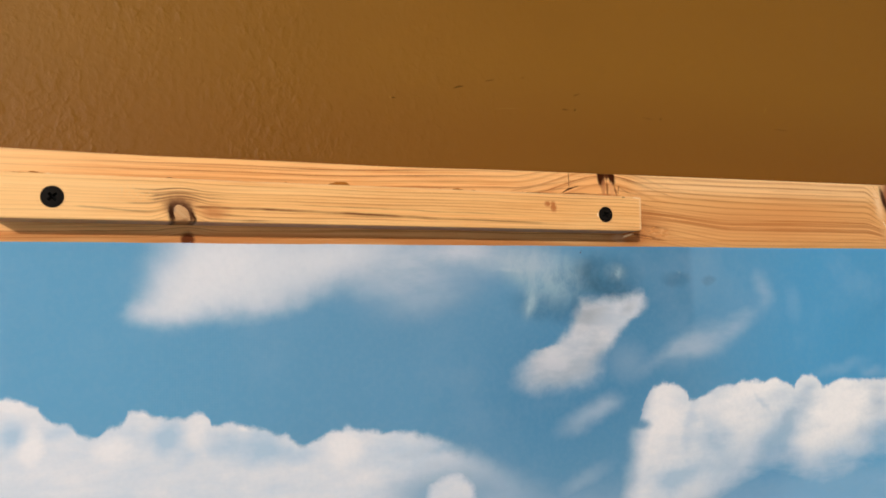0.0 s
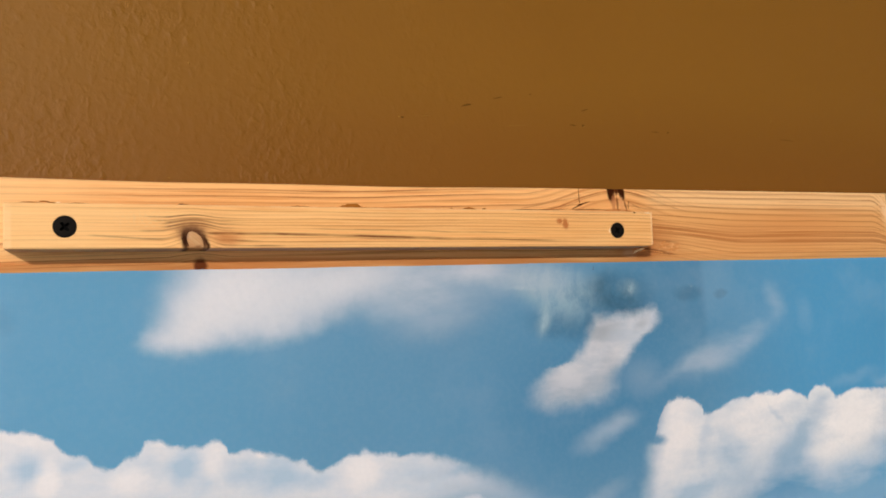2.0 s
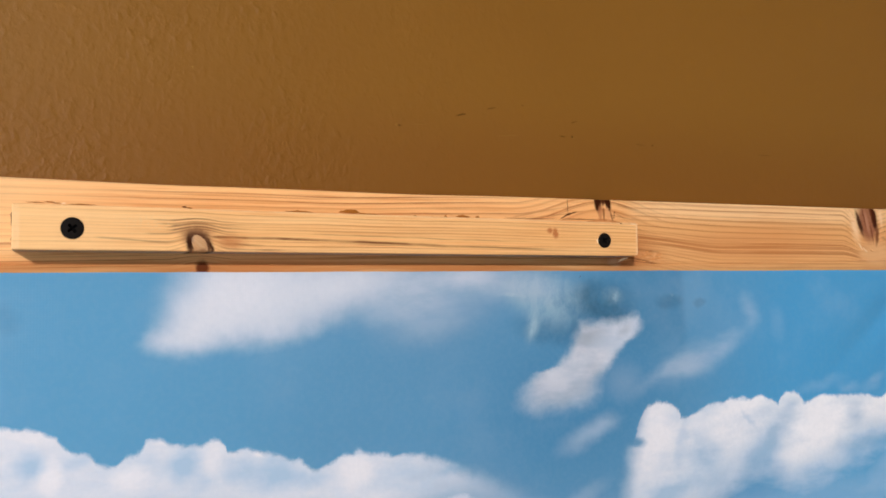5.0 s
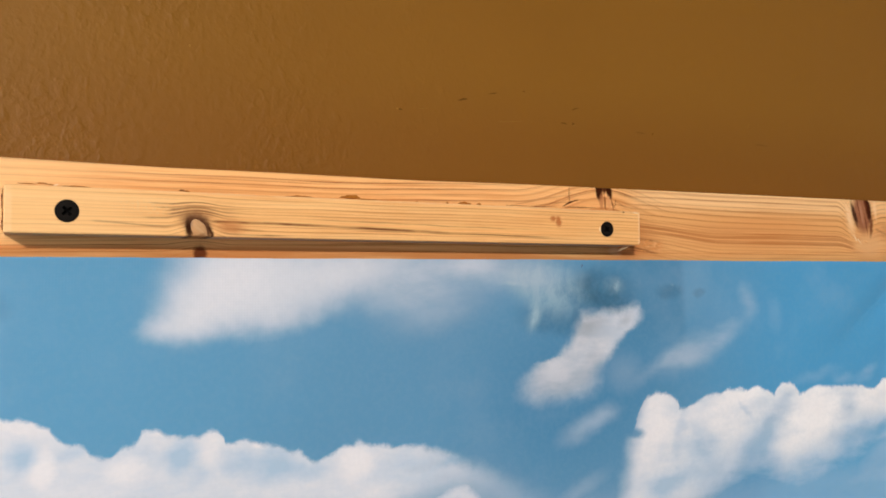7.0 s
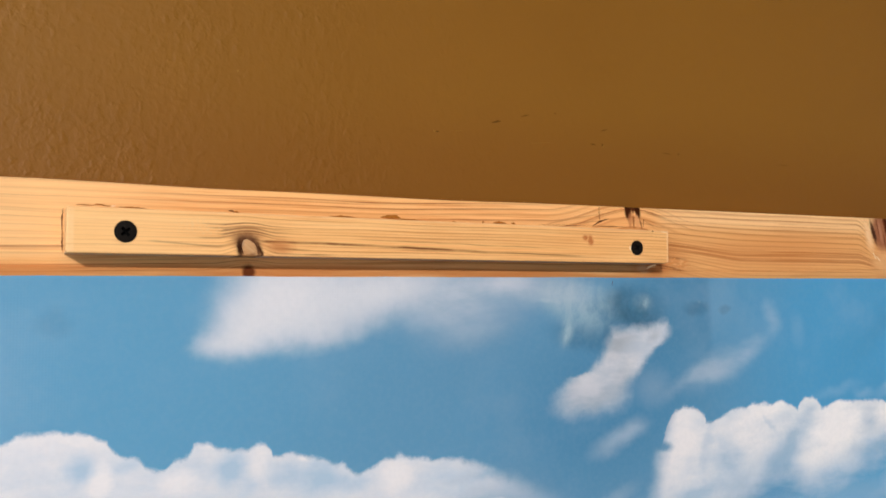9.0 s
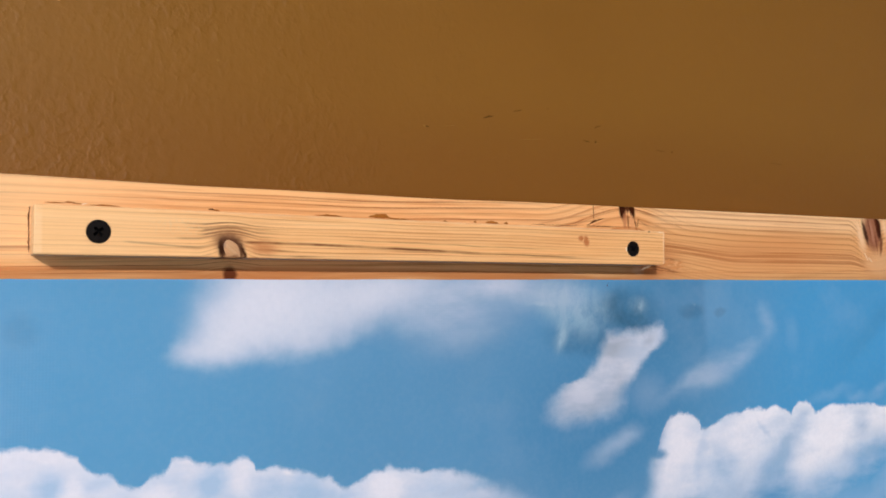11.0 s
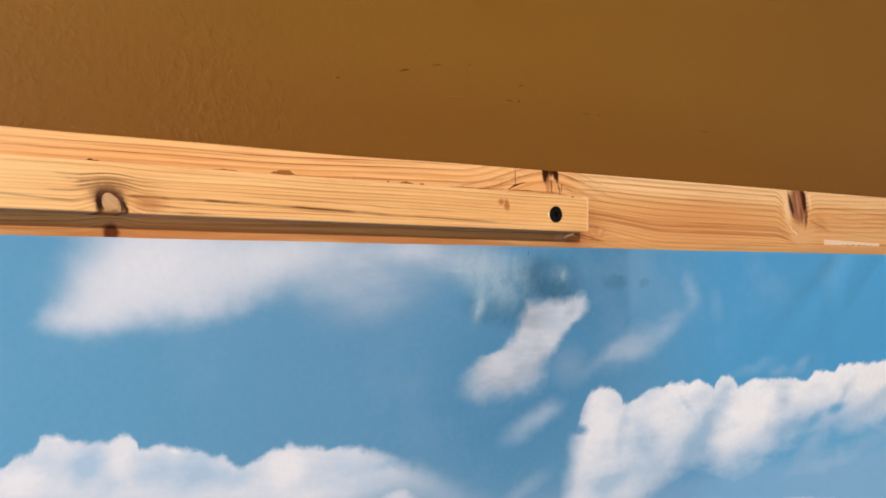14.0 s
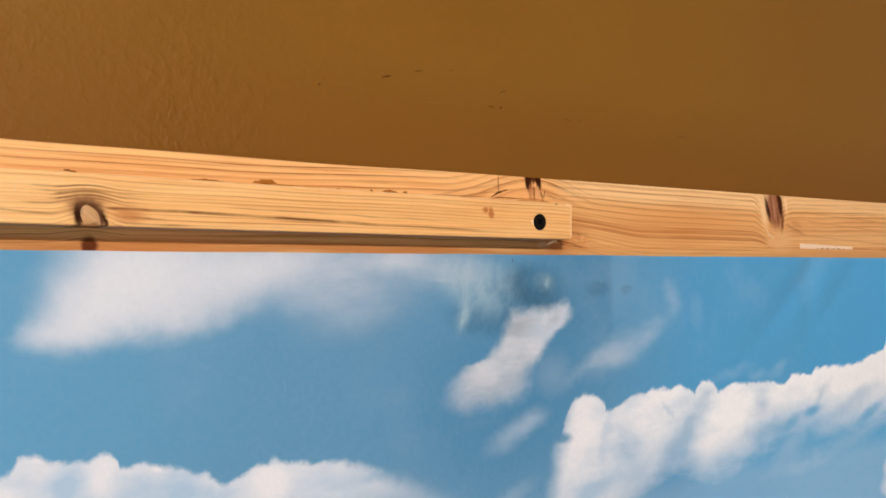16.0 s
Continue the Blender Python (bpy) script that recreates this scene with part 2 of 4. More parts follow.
WISP = ((0.3228, -0.0643, 0.0228, 0.0047, 28, 0.17), (0.3480, -0.0575, 0.0280, 0.0125, 22, 0.30), (0.3400, -0.0620, 0.0200, 0.0080, 5, 0.14), (0.3709, -0.0472, 0.0210, 0.0068, 30, 0.19), (0.3871, -0.0300, 0.0133, 0.0076, -70, 0.22),
        (0.4082, -0.0389, 0.0132, 0.0067, -80, 0.08), (0.2985, -0.0665, 0.0150, 0.0130, 0, 0.20), (0.2775, -0.0945, 0.0210, 0.0070, 26, 0.42), (0.2880, -0.0905, 0.0110, 0.0060, 10, 0.25), (0.2720, -0.1274, 0.0214, 0.0064, 23, 0.28), (0.4848, -0.0783, 0.0110, 0.0053, 26, 0.20),
        (0.4662, -0.0794, 0.0103, 0.0043, -3, 0.16), (0.4432, -0.0761, 0.0231, 0.0045, 10, 0.12))
BANK_SHADE = ((0.0071, -0.0877, 0.0101, 0.0110, -6, 0.55), (0.0262, -0.0886, 0.0090, 0.0052, -6, 0.25), (0.0689, -0.0935, 0.0103, 0.0131, -6, 0.65), (0.0780, -0.1022, 0.0070, 0.0069, -6, 0.40),
              (0.0953, -0.0990, 0.0147, 0.0099, -6, 0.50), (0.1122, -0.1008, 0.0153, 0.0127, -6, 0.60), (0.1269, -0.1052, 0.0111, 0.0066, -6, 0.35), (0.1765, -0.1075, 0.0269, 0.0117, -6, 0.40),
              (0.1987, -0.1072, 0.0134, 0.0042, 12, 0.50))
BANK_LIT = ((0.0060, -0.0763, 0.0111, 0.0042, -16, 0.80), (0.0157, -0.0931, 0.0071, 0.0111, -6, 1.00), (0.0665, -0.0842, 0.0136, 0.0014, -5, 0.90), (0.0817, -0.0919, 0.0156, 0.0075, 86, 0.55),
            (0.1023, -0.0913, 0.0037, 0.0025, -6, 0.80), (0.0465, -0.0965, 0.0128, 0.0082, -6, 0.80), (0.1479, -0.1033, 0.0125, 0.0133, -6, 1.00))
CUMULUS_SHADE = ((0.3397, -0.1038, 0.0238, 0.0052, 77, 0.25), (0.3531, -0.1106, 0.0219, 0.0110, 9, 0.50), (0.3337, -0.1296, 0.0271, 0.0114, 17, 0.65), (0.3580, -0.1225, 0.0217, 0.0166, 32, 0.50),
                 (0.4032, -0.1058, 0.0344, 0.0129, 42, 0.70), (0.4191, -0.0890, 0.0112, 0.0108, 93, 0.20), (0.3855, -0.0937, 0.0118, 0.0030, -50, 0.30), (0.4703, -0.0950, 0.0122, 0.0134, -4, 0.30),
                 (0.5344, -0.0959, 0.0230, 0.0052, 45, 0.45), (0.4838, -0.1130, 0.0513, 0.0086, 4, 0.50), (0.5711, -0.1030, 0.0446, 0.0085, 18, 0.50))
CUMULUS_LIT = ((0.3221, -0.0948, 0.0190, 0.0162, 86, 0.80), (0.3149, -0.1132, 0.0129, 0.0131, 51, 0.50), (0.3796, -0.0853, 0.0268, 0.0078, 11, 0.90), (0.3703, -0.1004, 0.0243, 0.0105, -5, 0.60),
               (0.4416, -0.0963, 0.0274, 0.0268, 48, 1.00), (0.4256, -0.1168, 0.0313, 0.0117, 16, 0.70), (0.5002, -0.0917, 0.0302, 0.0118, 9, 0.90), (0.5634, -0.0882, 0.0551, 0.0104, 5, 0.90),
               (0.6156, -0.0732, 0.0345, 0.0247, -2, 0.80))
GAPS = ((0.5236, -0.1055, 0.0145, 0.0049, 8, 1.00), (0.5025, -0.1103, 0.0143, 0.0050, 28, 0.70), (0.5912, -0.1123, 0.0228, 0.0053, 22, 0.80), (0.3080, -0.1010, 0.0085, 0.0036, -12, 1.00))
LOW = ((0.4925, -0.1654, 0.0422, 0.0093, -8, 0.90), (0.6400, -0.1620, 0.0330, 0.0180, -7, 0.90), (0.6230, -0.1500, 0.0200, 0.0120, 30, 0.80), (0.6620, -0.1540, 0.0260, 0.0130, 0, 0.90),
       (0.6180, -0.1690, 0.0180, 0.0110, -20, 0.60), (0.5150, -0.1690, 0.0260, 0.0090, 0, 0.70), (0.6900, -0.1650, 0.0260, 0.0170, 0, 0.85))
LOW_WISP = ((0.5032, -0.1245, 0.0224, 0.0083, 23, 0.30), (0.4797, -0.1423, 0.0661, 0.0105, 6, 0.26), (0.5338, -0.1406, 0.0460, 0.0135, 6, 0.22), (0.5754, -0.1732, 0.0647, 0.0088, -8, 0.28),
            (0.5862, -0.1229, 0.0380, 0.0097, 13, 0.25), (0.3732, -0.1447, 0.0247, 0.0077, 15, 0.20))
TEAL = ((0.2811, -0.0232, 0.0256, 0.0112, 0, 1.00), (0.2923, -0.0297, 0.0148, 0.0070, 0, 0.80), (0.2580, -0.0377, 0.0250, 0.0090, -1, 0.65), (0.2688, -0.0282, 0.0180, 0.0090, 0, 0.35))
PALE = ((0.2499, -0.0241, 0.0215, 0.0099, 0, 0.80), (0.2437, -0.0348, 0.0117, 0.0045, 67, 1.00), (0.2345, -0.0208, 0.0098, 0.0016, 0, 0.80), (0.2600, -0.0262, 0.0200, 0.0120, 16, 0.55),
        (0.2446, -0.0162, 0.0303, 0.0062, 1, 0.60), (0.2525, -0.0172, 0.0210, 0.0100, 0, 0.65), (0.2935, -0.0215, 0.0070, 0.0050, 0, 0.45))
FLECK = ((0.2961, -0.0203, 0.0029, 0.0062, 8, 1.00), (0.3323, -0.0209, 0.0025, 0.0014, 0, 0.8), (0.2437, -0.0375, 0.0030, 0.0070, -20, 0.7))
DOTS = ((0.3292, -0.0248, 0.0113, 0.0055, 0, 0.70), (0.3493, -0.0253, 0.0059, 0.0033, 0, 0.60), (-0.0018, -0.0279, 0.0090, 0.0090, 0, 0.20))
# upper edges of the low bank and of the long cumulus: x, z
BANK_TOP = [(-0.05, -0.078), (-0.0220, -0.0741), (-0.0160, -0.0723), (-0.0057, -0.0716), (0.0031, -0.0720), (0.0064, -0.0713), (0.0134, -0.0755), (0.0182, -0.0770), (0.0208, -0.0807), (0.0231, -0.0822),
            (0.0261, -0.0837), (0.0281, -0.0831), (0.0301, -0.0841), (0.0331, -0.0889), (0.0382, -0.0891), (0.0406, -0.0900), (0.0463, -0.0856), (0.0509, -0.0852), (0.0531, -0.0804), (0.0588, -0.0802),
            (0.0632, -0.0826), (0.0698, -0.0834), (0.0777, -0.0849), (0.0810, -0.0823), (0.0837, -0.0821), (0.0865, -0.0835), (0.0876, -0.0881), (0.0974, -0.0876), (0.1046, -0.0890), (0.1120, -0.0918),
            (0.1158, -0.0936), (0.1208, -0.0938), (0.1247, -0.0978), (0.1299, -0.1002), (0.1337, -0.0982), (0.1389, -0.0950), (0.1428, -0.0925), (0.1509, -0.0914), (0.1564, -0.0934), (0.1662, -0.0958),
            (0.1719, -0.0953), (0.1821, -0.0965), (0.1940, -0.0989), (0.2032, -0.1019), (0.22, -0.106), (0.26, -0.124)]
HEAD_TOP = [(0.28, -0.0993), (0.296, -0.0993), (0.3055, -0.0993), (0.3073, -0.0950), (0.3089, -0.0907), (0.3111, -0.0865), (0.3156, -0.0816), (0.3234, -0.0786), (0.3316, -0.0806), (0.3367, -0.0839),
            (0.3381, -0.0877), (0.3436, -0.0878), (0.3486, -0.0863), (0.3549, -0.0837), (0.3614, -0.0816), (0.3681, -0.0821), (0.3724, -0.0795), (0.3839, -0.0793), (0.3877, -0.0811), (0.3909, -0.0787),
            (0.3942, -0.0783), (0.4005, -0.0803), (0.4064, -0.0829), (0.4086, -0.0848), (0.4098, -0.0822), (0.4136, -0.0785), (0.4201, -0.0782), (0.4237, -0.0800), (0.4280, -0.0846), (0.44, -0.0846)]
BACK_TOP = [(0.41, -0.0846), (0.4280, -0.0846), (0.4331, -0.0839), (0.4409, -0.0817), (0.4542, -0.0822), (0.4708, -0.0828), (0.4851, -0.0829), (0.4928, -0.0859), (0.4996, -0.0798), (0.5086, -0.0796),
            (0.5210, -0.0821), (0.5251, -0.0775), (0.5351, -0.0765), (0.5561, -0.0775), (0.5661, -0.0769), (0.5764, -0.0762), (0.5866, -0.0727), (0.6060, -0.0690), (0.6098, -0.0600), (0.6181, -0.0531),
            (0.6269, -0.0500), (0.6789, -0.0474), (0.75, -0.0480)]
CUMULUS_FOOT = [(0.28, -0.175), (0.310, -0.160), (0.346, -0.146), (0.372, -0.128), (0.385, -0.121), (0.402, -0.118), (0.42, -0.129), (0.450, -0.127), (0.470, -0.116), (0.488, -0.110), (0.512, -0.109),
                (0.535, -0.108), (0.57, -0.112), (0.615, -0.108), (0.69, -0.114), (0.78, -0.118)]


def cloud_print():
    """Printed sky: blue with white clouds, in the canvas's own x and z."""
    k = Mat("printed_cloud_canvas")

    def waver(v, scale, detail, rough, amount):
        c = k.node("ShaderNodeVectorMath", k.noise(k.co, scale, detail, rough, colour=True), (0.5, 0.5, 0.5), operation="SUBTRACT").outputs[0]
        return k.node("ShaderNodeVectorMath", c, (amount, 0, amount), v, operation="MULTIPLY_ADD").outputs[0]

    def union(v, shapes, inner=0.3, grow=1.0, gain=1.0):
        """Smooth union of soft ellipses."""
        clear = None
        for x, z, rx, rz, turn, amount in shapes:
            # each ellipse waits for the one before, which keeps the shader's memory small
            w = v if clear is None else k.node("ShaderNodeVectorMath", clear, (1e-8, 0, 0), v, operation="MULTIPLY_ADD").outputs[0]
            c = k.m("MULTIPLY_ADD", k.blob(w, x, z, rx * grow, rz * grow, turn, inner), -amount * gain, 1.0)
            clear = c if clear is None else k.mul(clear, c)
        return k.inv(clear)

    def fray(d, lo, hi, amount, n):
        """Frayed edge: noise eats into the thin parts of a density."""
        return k.step(k.add(d, k.mul(k.sub(n, 0.5), amount)), lo, hi)

    soft = waver(waver(k.co, 26.0, 2.0, 0.5, 0.010), 95.0, 3.0, 0.6, 0.006)
    puff = waver(waver(k.co, 70.0, 2.0, 0.5, 0.0020), 210.0, 4.0, 0.65, 0.0030)
    wispy = waver(waver(k.co, 42.0, 3.0, 0.55, 0.012), 120.0, 3.0, 0.6, 0.006)
    ps = k.node("ShaderNodeSeparateXYZ", puff)
    px, pz = ps.outputs[0], ps.outputs[2]
    fine = k.noise(k.co, 150.0, 4.0, 0.62)
    rolled = k.noise(k.node("ShaderNodeMapping", k.co, None, (0, radians(38), 0), (0.5, 1.0, 1.3)).outputs[0], 75.0, 4.0, 0.6)

    # blue of the sky
    wide = k.noise(k.co, 5.0, 2.0)
    sky = k.mix(k.step(k.x, 0.02, 0.20), (0.112, 0.312, 0.490), (0.108, 0.268, 0.424))
    sky = k.mix(k.step(k.x, 0.30, 0.44), sky, (0.078, 0.328, 0.578))
    # brighter blue to the right: light on the canvas put into the print
    sky = k.mix(k.step(k.x, 0.46, 0.66), sky, (0.068, 0.368, 0.680))
    sky = k.mix(k.mul(k.step(wide, 0.4, 0.7), 0.25), sky, (0.110, 0.325, 0.530))
    sky = k.mix(k.mul(k.mul(k.step(k.x, 0.34, 0.58), k.step(k.z, -0.075, -0.120)), 0.55), sky, (0.130, 0.400, 0.640))
    sky = k.mix(k.mul(k.blob(k.co, 0.275, -0.075, 0.095, 0.062, 10, 0.2), 0.75), sky, (0.062, 0.222, 0.390))
    sky = k.mix(k.mul(k.blob(soft, 0.385, -0.135, 0.050, 0.022, 20, 0.2), 0.6), sky, (0.050, 0.255, 0.470))
    # a darker field whose edge stops short beside the smudge
    dark = k.patch(k.co, (0.3395, -0.02, 0.3380, 0.0, 0.006), (0.26, -0.05, 0.34, -0.048, 0.030), (0.285, 0.0, 0.285, -0.05, 0.050))
    sky = k.mix(k.mul(dark, 0.55), sky, (0.052, 0.196, 0.345))
    # dark teal smudge, its pale washed part and bright flecks
    blotch = k.step(k.noise(wispy, 60.0, 4.0, 0.65), 0.30, 0.62, 0.60, 1.0)
    sky = k.mix(k.mul(k.mul(union(soft, TEAL, 0.1, 1.35), blotch), 0.95), sky, (0.036, 0.118, 0.190))
    wash = k.step(k.noise(k.node("ShaderNodeMapping", wispy, None, None, (1.6, 1.0, 0.8)).outputs[0], 90.0, 5.0, 0.7), 0.28, 0.60, 0.30, 1.0)
    sky = k.mix(k.mul(k.mul(union(soft, PALE, 0.1, 1.3), wash), 0.95), sky, (0.290, 0.420, 0.500))
    sky = k.mix(k.mul(k.mul(union(wispy, FLECK, 0.1), k.step(fine, 0.42, 0.58)), 0.42), sky, (0.44, 0.56, 0.62))
    sky = k.mix(k.mul(k.mul(union(soft, DOTS), blotch), 0.80), sky, (0.040, 0.140, 0.230))

    dens = None

    def put(d):
        nonlocal dens
        dens = d if dens is None else k.m("MAXIMUM", dens, d)

    # the soft cloud under the board with its veil, the leaning cloud and loose wisps
    body = fray(union(soft, SOFT, 0.0, 1.66, 0.57), 0.09, 1.03, 0.14, fine)
    veil = k.mul(union(soft, VEIL, 0.0, 1.3), k.step(rolled, 0.25, 0.65, 0.75, 1.15))
    put(k.add(body, k.mul(veil, k.inv(body))))
    ragged = waver(puff, 95.0, 4.0, 0.62, 0.0065)
    tuft = k.node("ShaderNodeSeparateXYZ", ragged).outputs
    reach = k.step(tuft[2], -0.070, -0.052, 0.0170, 0.0095)
    near = k.sub(tuft[0], k.curve(tuft[2], -0.092, -0.024, 0.23, 0.32, LEAN_LEFT))
    far = k.sub(k.curve(tuft[2], -0.092, -0.024, 0.23, 0.32, LEAN_RIGHT), tuft[0])
    over = k.m("DIVIDE", k.sub(k.curve(tuft[0], 0.22, 0.33, -0.05, -0.02, LEAN_TOP), tuft[2]), 0.0090)
    lean = k.mul(k.add(k.m("MINIMUM", k.m("MINIMUM", k.m("DIVIDE", k.m("MINIMUM", near, far), reach), over), 0.9), 0.24), k.step(tuft[2], -0.0890, -0.0690))
    put(k.mul(k.step(k.z, -0.090, -0.056, 0.62, 1.0), k.mul(fray(lean, 0.02, 1.02, 0.34, fine), 0.92)))
    put(k.mul(union(soft, WISP, 0.0, 1.30, 0.85), k.step(rolled, 0.25, 0.65, 0.55, 1.1)))
    put(k.mul(union(wispy, LOW_WISP, 0.0, 1.4, 0.7), k.step(rolled, 0.2, 0.6, 0.6, 1.2)))

    # low bank: crisp top, fading out sideways
    lobes = k.m("ABSOLUTE", k.m("SINE", k.add(k.mul(px, 110.0), k.mul(k.noise(k.co, 30.0, 2.0), 14.0))))
    top = k.curve(px, -0.05, 0.26, -0.13, -0.06, BANK_TOP)
    top = k.add(k.add(top, k.mul(k.sub(lobes, 0.4), 0.0012)), k.mul(k.sub(fine, 0.5), 0.0050))
    bank = k.step(k.m("DIVIDE", k.sub(top, pz), k.step(k.x, 0.17, 0.235, 0.0034, 0.018)), 0.0, 1.0)
    bank = k.mul(bank, k.inv(k.mul(k.blob(soft, 0.196, -0.131, 0.042, 0.022, 0, 0.2), 0.72)))
    put(k.mul(bank, k.mul(k.step(k.x, 0.178, 0.255, 1.0, 0.18), k.step(k.add(rolled, k.step(k.x, 0.15, 0.19, 0.5, 0.0)), 0.25, 0.6, 0.7, 1.0))))
    put(k.mul(k.blob(ragged, 0.2010, -0.1320, 0.0172, 0.0184, 0, 0.55), 0.95))
    # long cumulus
    back = k.step(px, 0.4279, 0.4281)
    etop = k.add(k.mul(k.curve(px, 0.28, 0.44, -0.16, -0.07, HEAD_TOP), k.inv(back)), k.mul(k.curve(px, 0.41, 0.75, -0.10, -0.04, BACK_TOP), back))
    etop = k.add(k.add(etop, k.mul(k.sub(lobes, 0.5), 0.0012)), k.mul(k.sub(fine, 0.5), 0.0050))
    ee = k.step(k.m("DIVIDE", k.sub(etop, pz), k.step(k.x, 0.302, 0.312, 0.006, 0.0030)), 0.0, 1.0)
    ee = k.mul(ee, k.patch(soft, (0.3078, -0.100, 0.2985, -0.140, 0.016)))
    foot = k.curve(px, 0.28, 0.78, -0.19, -0.08, CUMULUS_FOOT)
    sz = k.node("ShaderNodeSeparateXYZ", soft).outputs[2]
    eb = k.step(k.add(k.sub(sz, foot), k.mul(k.sub(rolled, 0.5), 0.030)), -0.022, 0.020)
    cum = k.mul(ee, eb)
    cum = k.mul(cum, k.inv(k.mul(union(puff, GAPS, 0.15, 1.1), 0.85)))
    put(cum)
    # low pieces
    put(k.mul(union(puff, LOW, 0.30), k.step(rolled, 0.2, 0.5, 0.75, 1.0)))
    under = k.step(k.noise(puff, 7.0, 4.0, 0.6), 0.42, 0.58)
    put(k.mul(under, k.step(k.z, -0.20, -0.25)))
    put(k.mul(k.step(k.noise(soft, 16.0, 4.0, 0.6), 0.5, 0.8), 0.07))

    # blue-grey modelling inside the clouds
    shade = union(wispy, BANK_SHADE + CUMULUS_SHADE, 0.0)
    lit = union(puff, BANK_LIT + CUMULUS_LIT, 0.1)
    low = k.step(k.z, -0.070, -0.090)
    tone = k.add(k.mul(shade, 1.12), k.mul(k.sub(rolled, 0.42), k.mul(low, 1.15)))
    tone = k.add(tone, k.mul(k.sub(fine, 0.5), 0.22))
    tone = k.add(k.sub(tone, k.mul(lit, 0.45)), k.mul(low, 0.24))
    tone = k.add(tone, k.mul(k.blob(k.co, 0.272, -0.058, 0.055, 0.040, 20, 0.5), k.step(rolled, 0.32, 0.66, 0.02, 0.55)))
    tone = k.sub(tone, k.step(k.x, 0.44, 0.54, 0.0, 0.22))
    tone = k.m("MINIMUM", k.m("MAXIMUM", tone, 0.0), 1.0)
    # whites rise to the right to carry uneven room light in the ink
    bright = k.mix(k.step(k.x, 0.24, 0.46), (0.755, 0.725, 0.740), (0.92, 0.892, 0.892))
    white = k.mix(tone, bright, (0.400, 0.525, 0.655))
    white = k.mix(k.mul(k.mul(lit, low), 0.30), white, (0.88, 0.83, 0.82))
    white = k.mix(k.mul(union(wispy, LEAN_SHADE, 0.0, 1.25), k.step(rolled, 0.28, 0.62, 0.6, 1.15)), white, (0.400, 0.415, 0.450))
    col = k.mix(dens, sky, white)
    col = k.node("ShaderNodeVectorMath", col, (0.955, 1.0, 1.03), operation="MULTIPLY").outputs[0]  # cool cast of the inks
    weave = k.m("ADD", k.m("SINE", k.mul(k.x, 5200.0)), k.m("SINE", k.mul(k.z, 5200.0)))
    mott = k.noise(k.co, 420.0, 2.0)
    col = k.mix(k.mul(k.step(mott, 0.35, 0.75), 0.06), col, (0.3, 0.4, 0.5))
    return k.done(col, 0.62, k.bump(k.add(k.mul(weave, 0.12), mott), 0.12, 0.0003), spec=0.12)


def plain(name, colour, rough, metal=0.0, vary=0.15, scale=300.0, bump=0.2):
    k = Mat(name)
    n = k.noise(k.co, scale, 3.0, 0.6)
    return k.done(k.mix(n, tuple(c * (1 - vary) for c in colour), tuple(c * (1 + vary) for c in colour)), rough,
                  k.bump(n, bump, 0.0003), metal, spec=0.04)


M_WALL = brown_paint()
M_PLASTER = plaster("pale_plaster", (0.74, 0.72, 0.68))
M_CEIL = plaster("white_ceiling", (0.78, 0.77, 0.74))
M_FLOOR = plaster("floor_boards", (0.22, 0.14, 0.08))


def streak(k, col, co, x0, z0, x1, z1, half, tint, amount):
    """A thin dark streak of grain from one point to another."""
    c = k.node("ShaderNodeSeparateXYZ", co).outputs
    along = k.line(c[0], x0, x1)
    off = k.m("ABSOLUTE", k.sub(c[2], k.line(c[0], x0, x1, z0, z1)))
    wob = k.step(k.noise(k.vec(k.mul(c[0], 55.0), 0.0, k.mul(c[2], 120.0)), 1.0, 3.0, 0.6), 0.32, 0.62, 0.45, 1.0)
    thin = k.mul(k.mul(k.step(off, half, half * 0.1), wob), k.mul(k.step(along, 0.0, 0.12), k.step(along, 1.0, 0.6)))
    return k.mix(k.mul(thin, amount), col, tint)


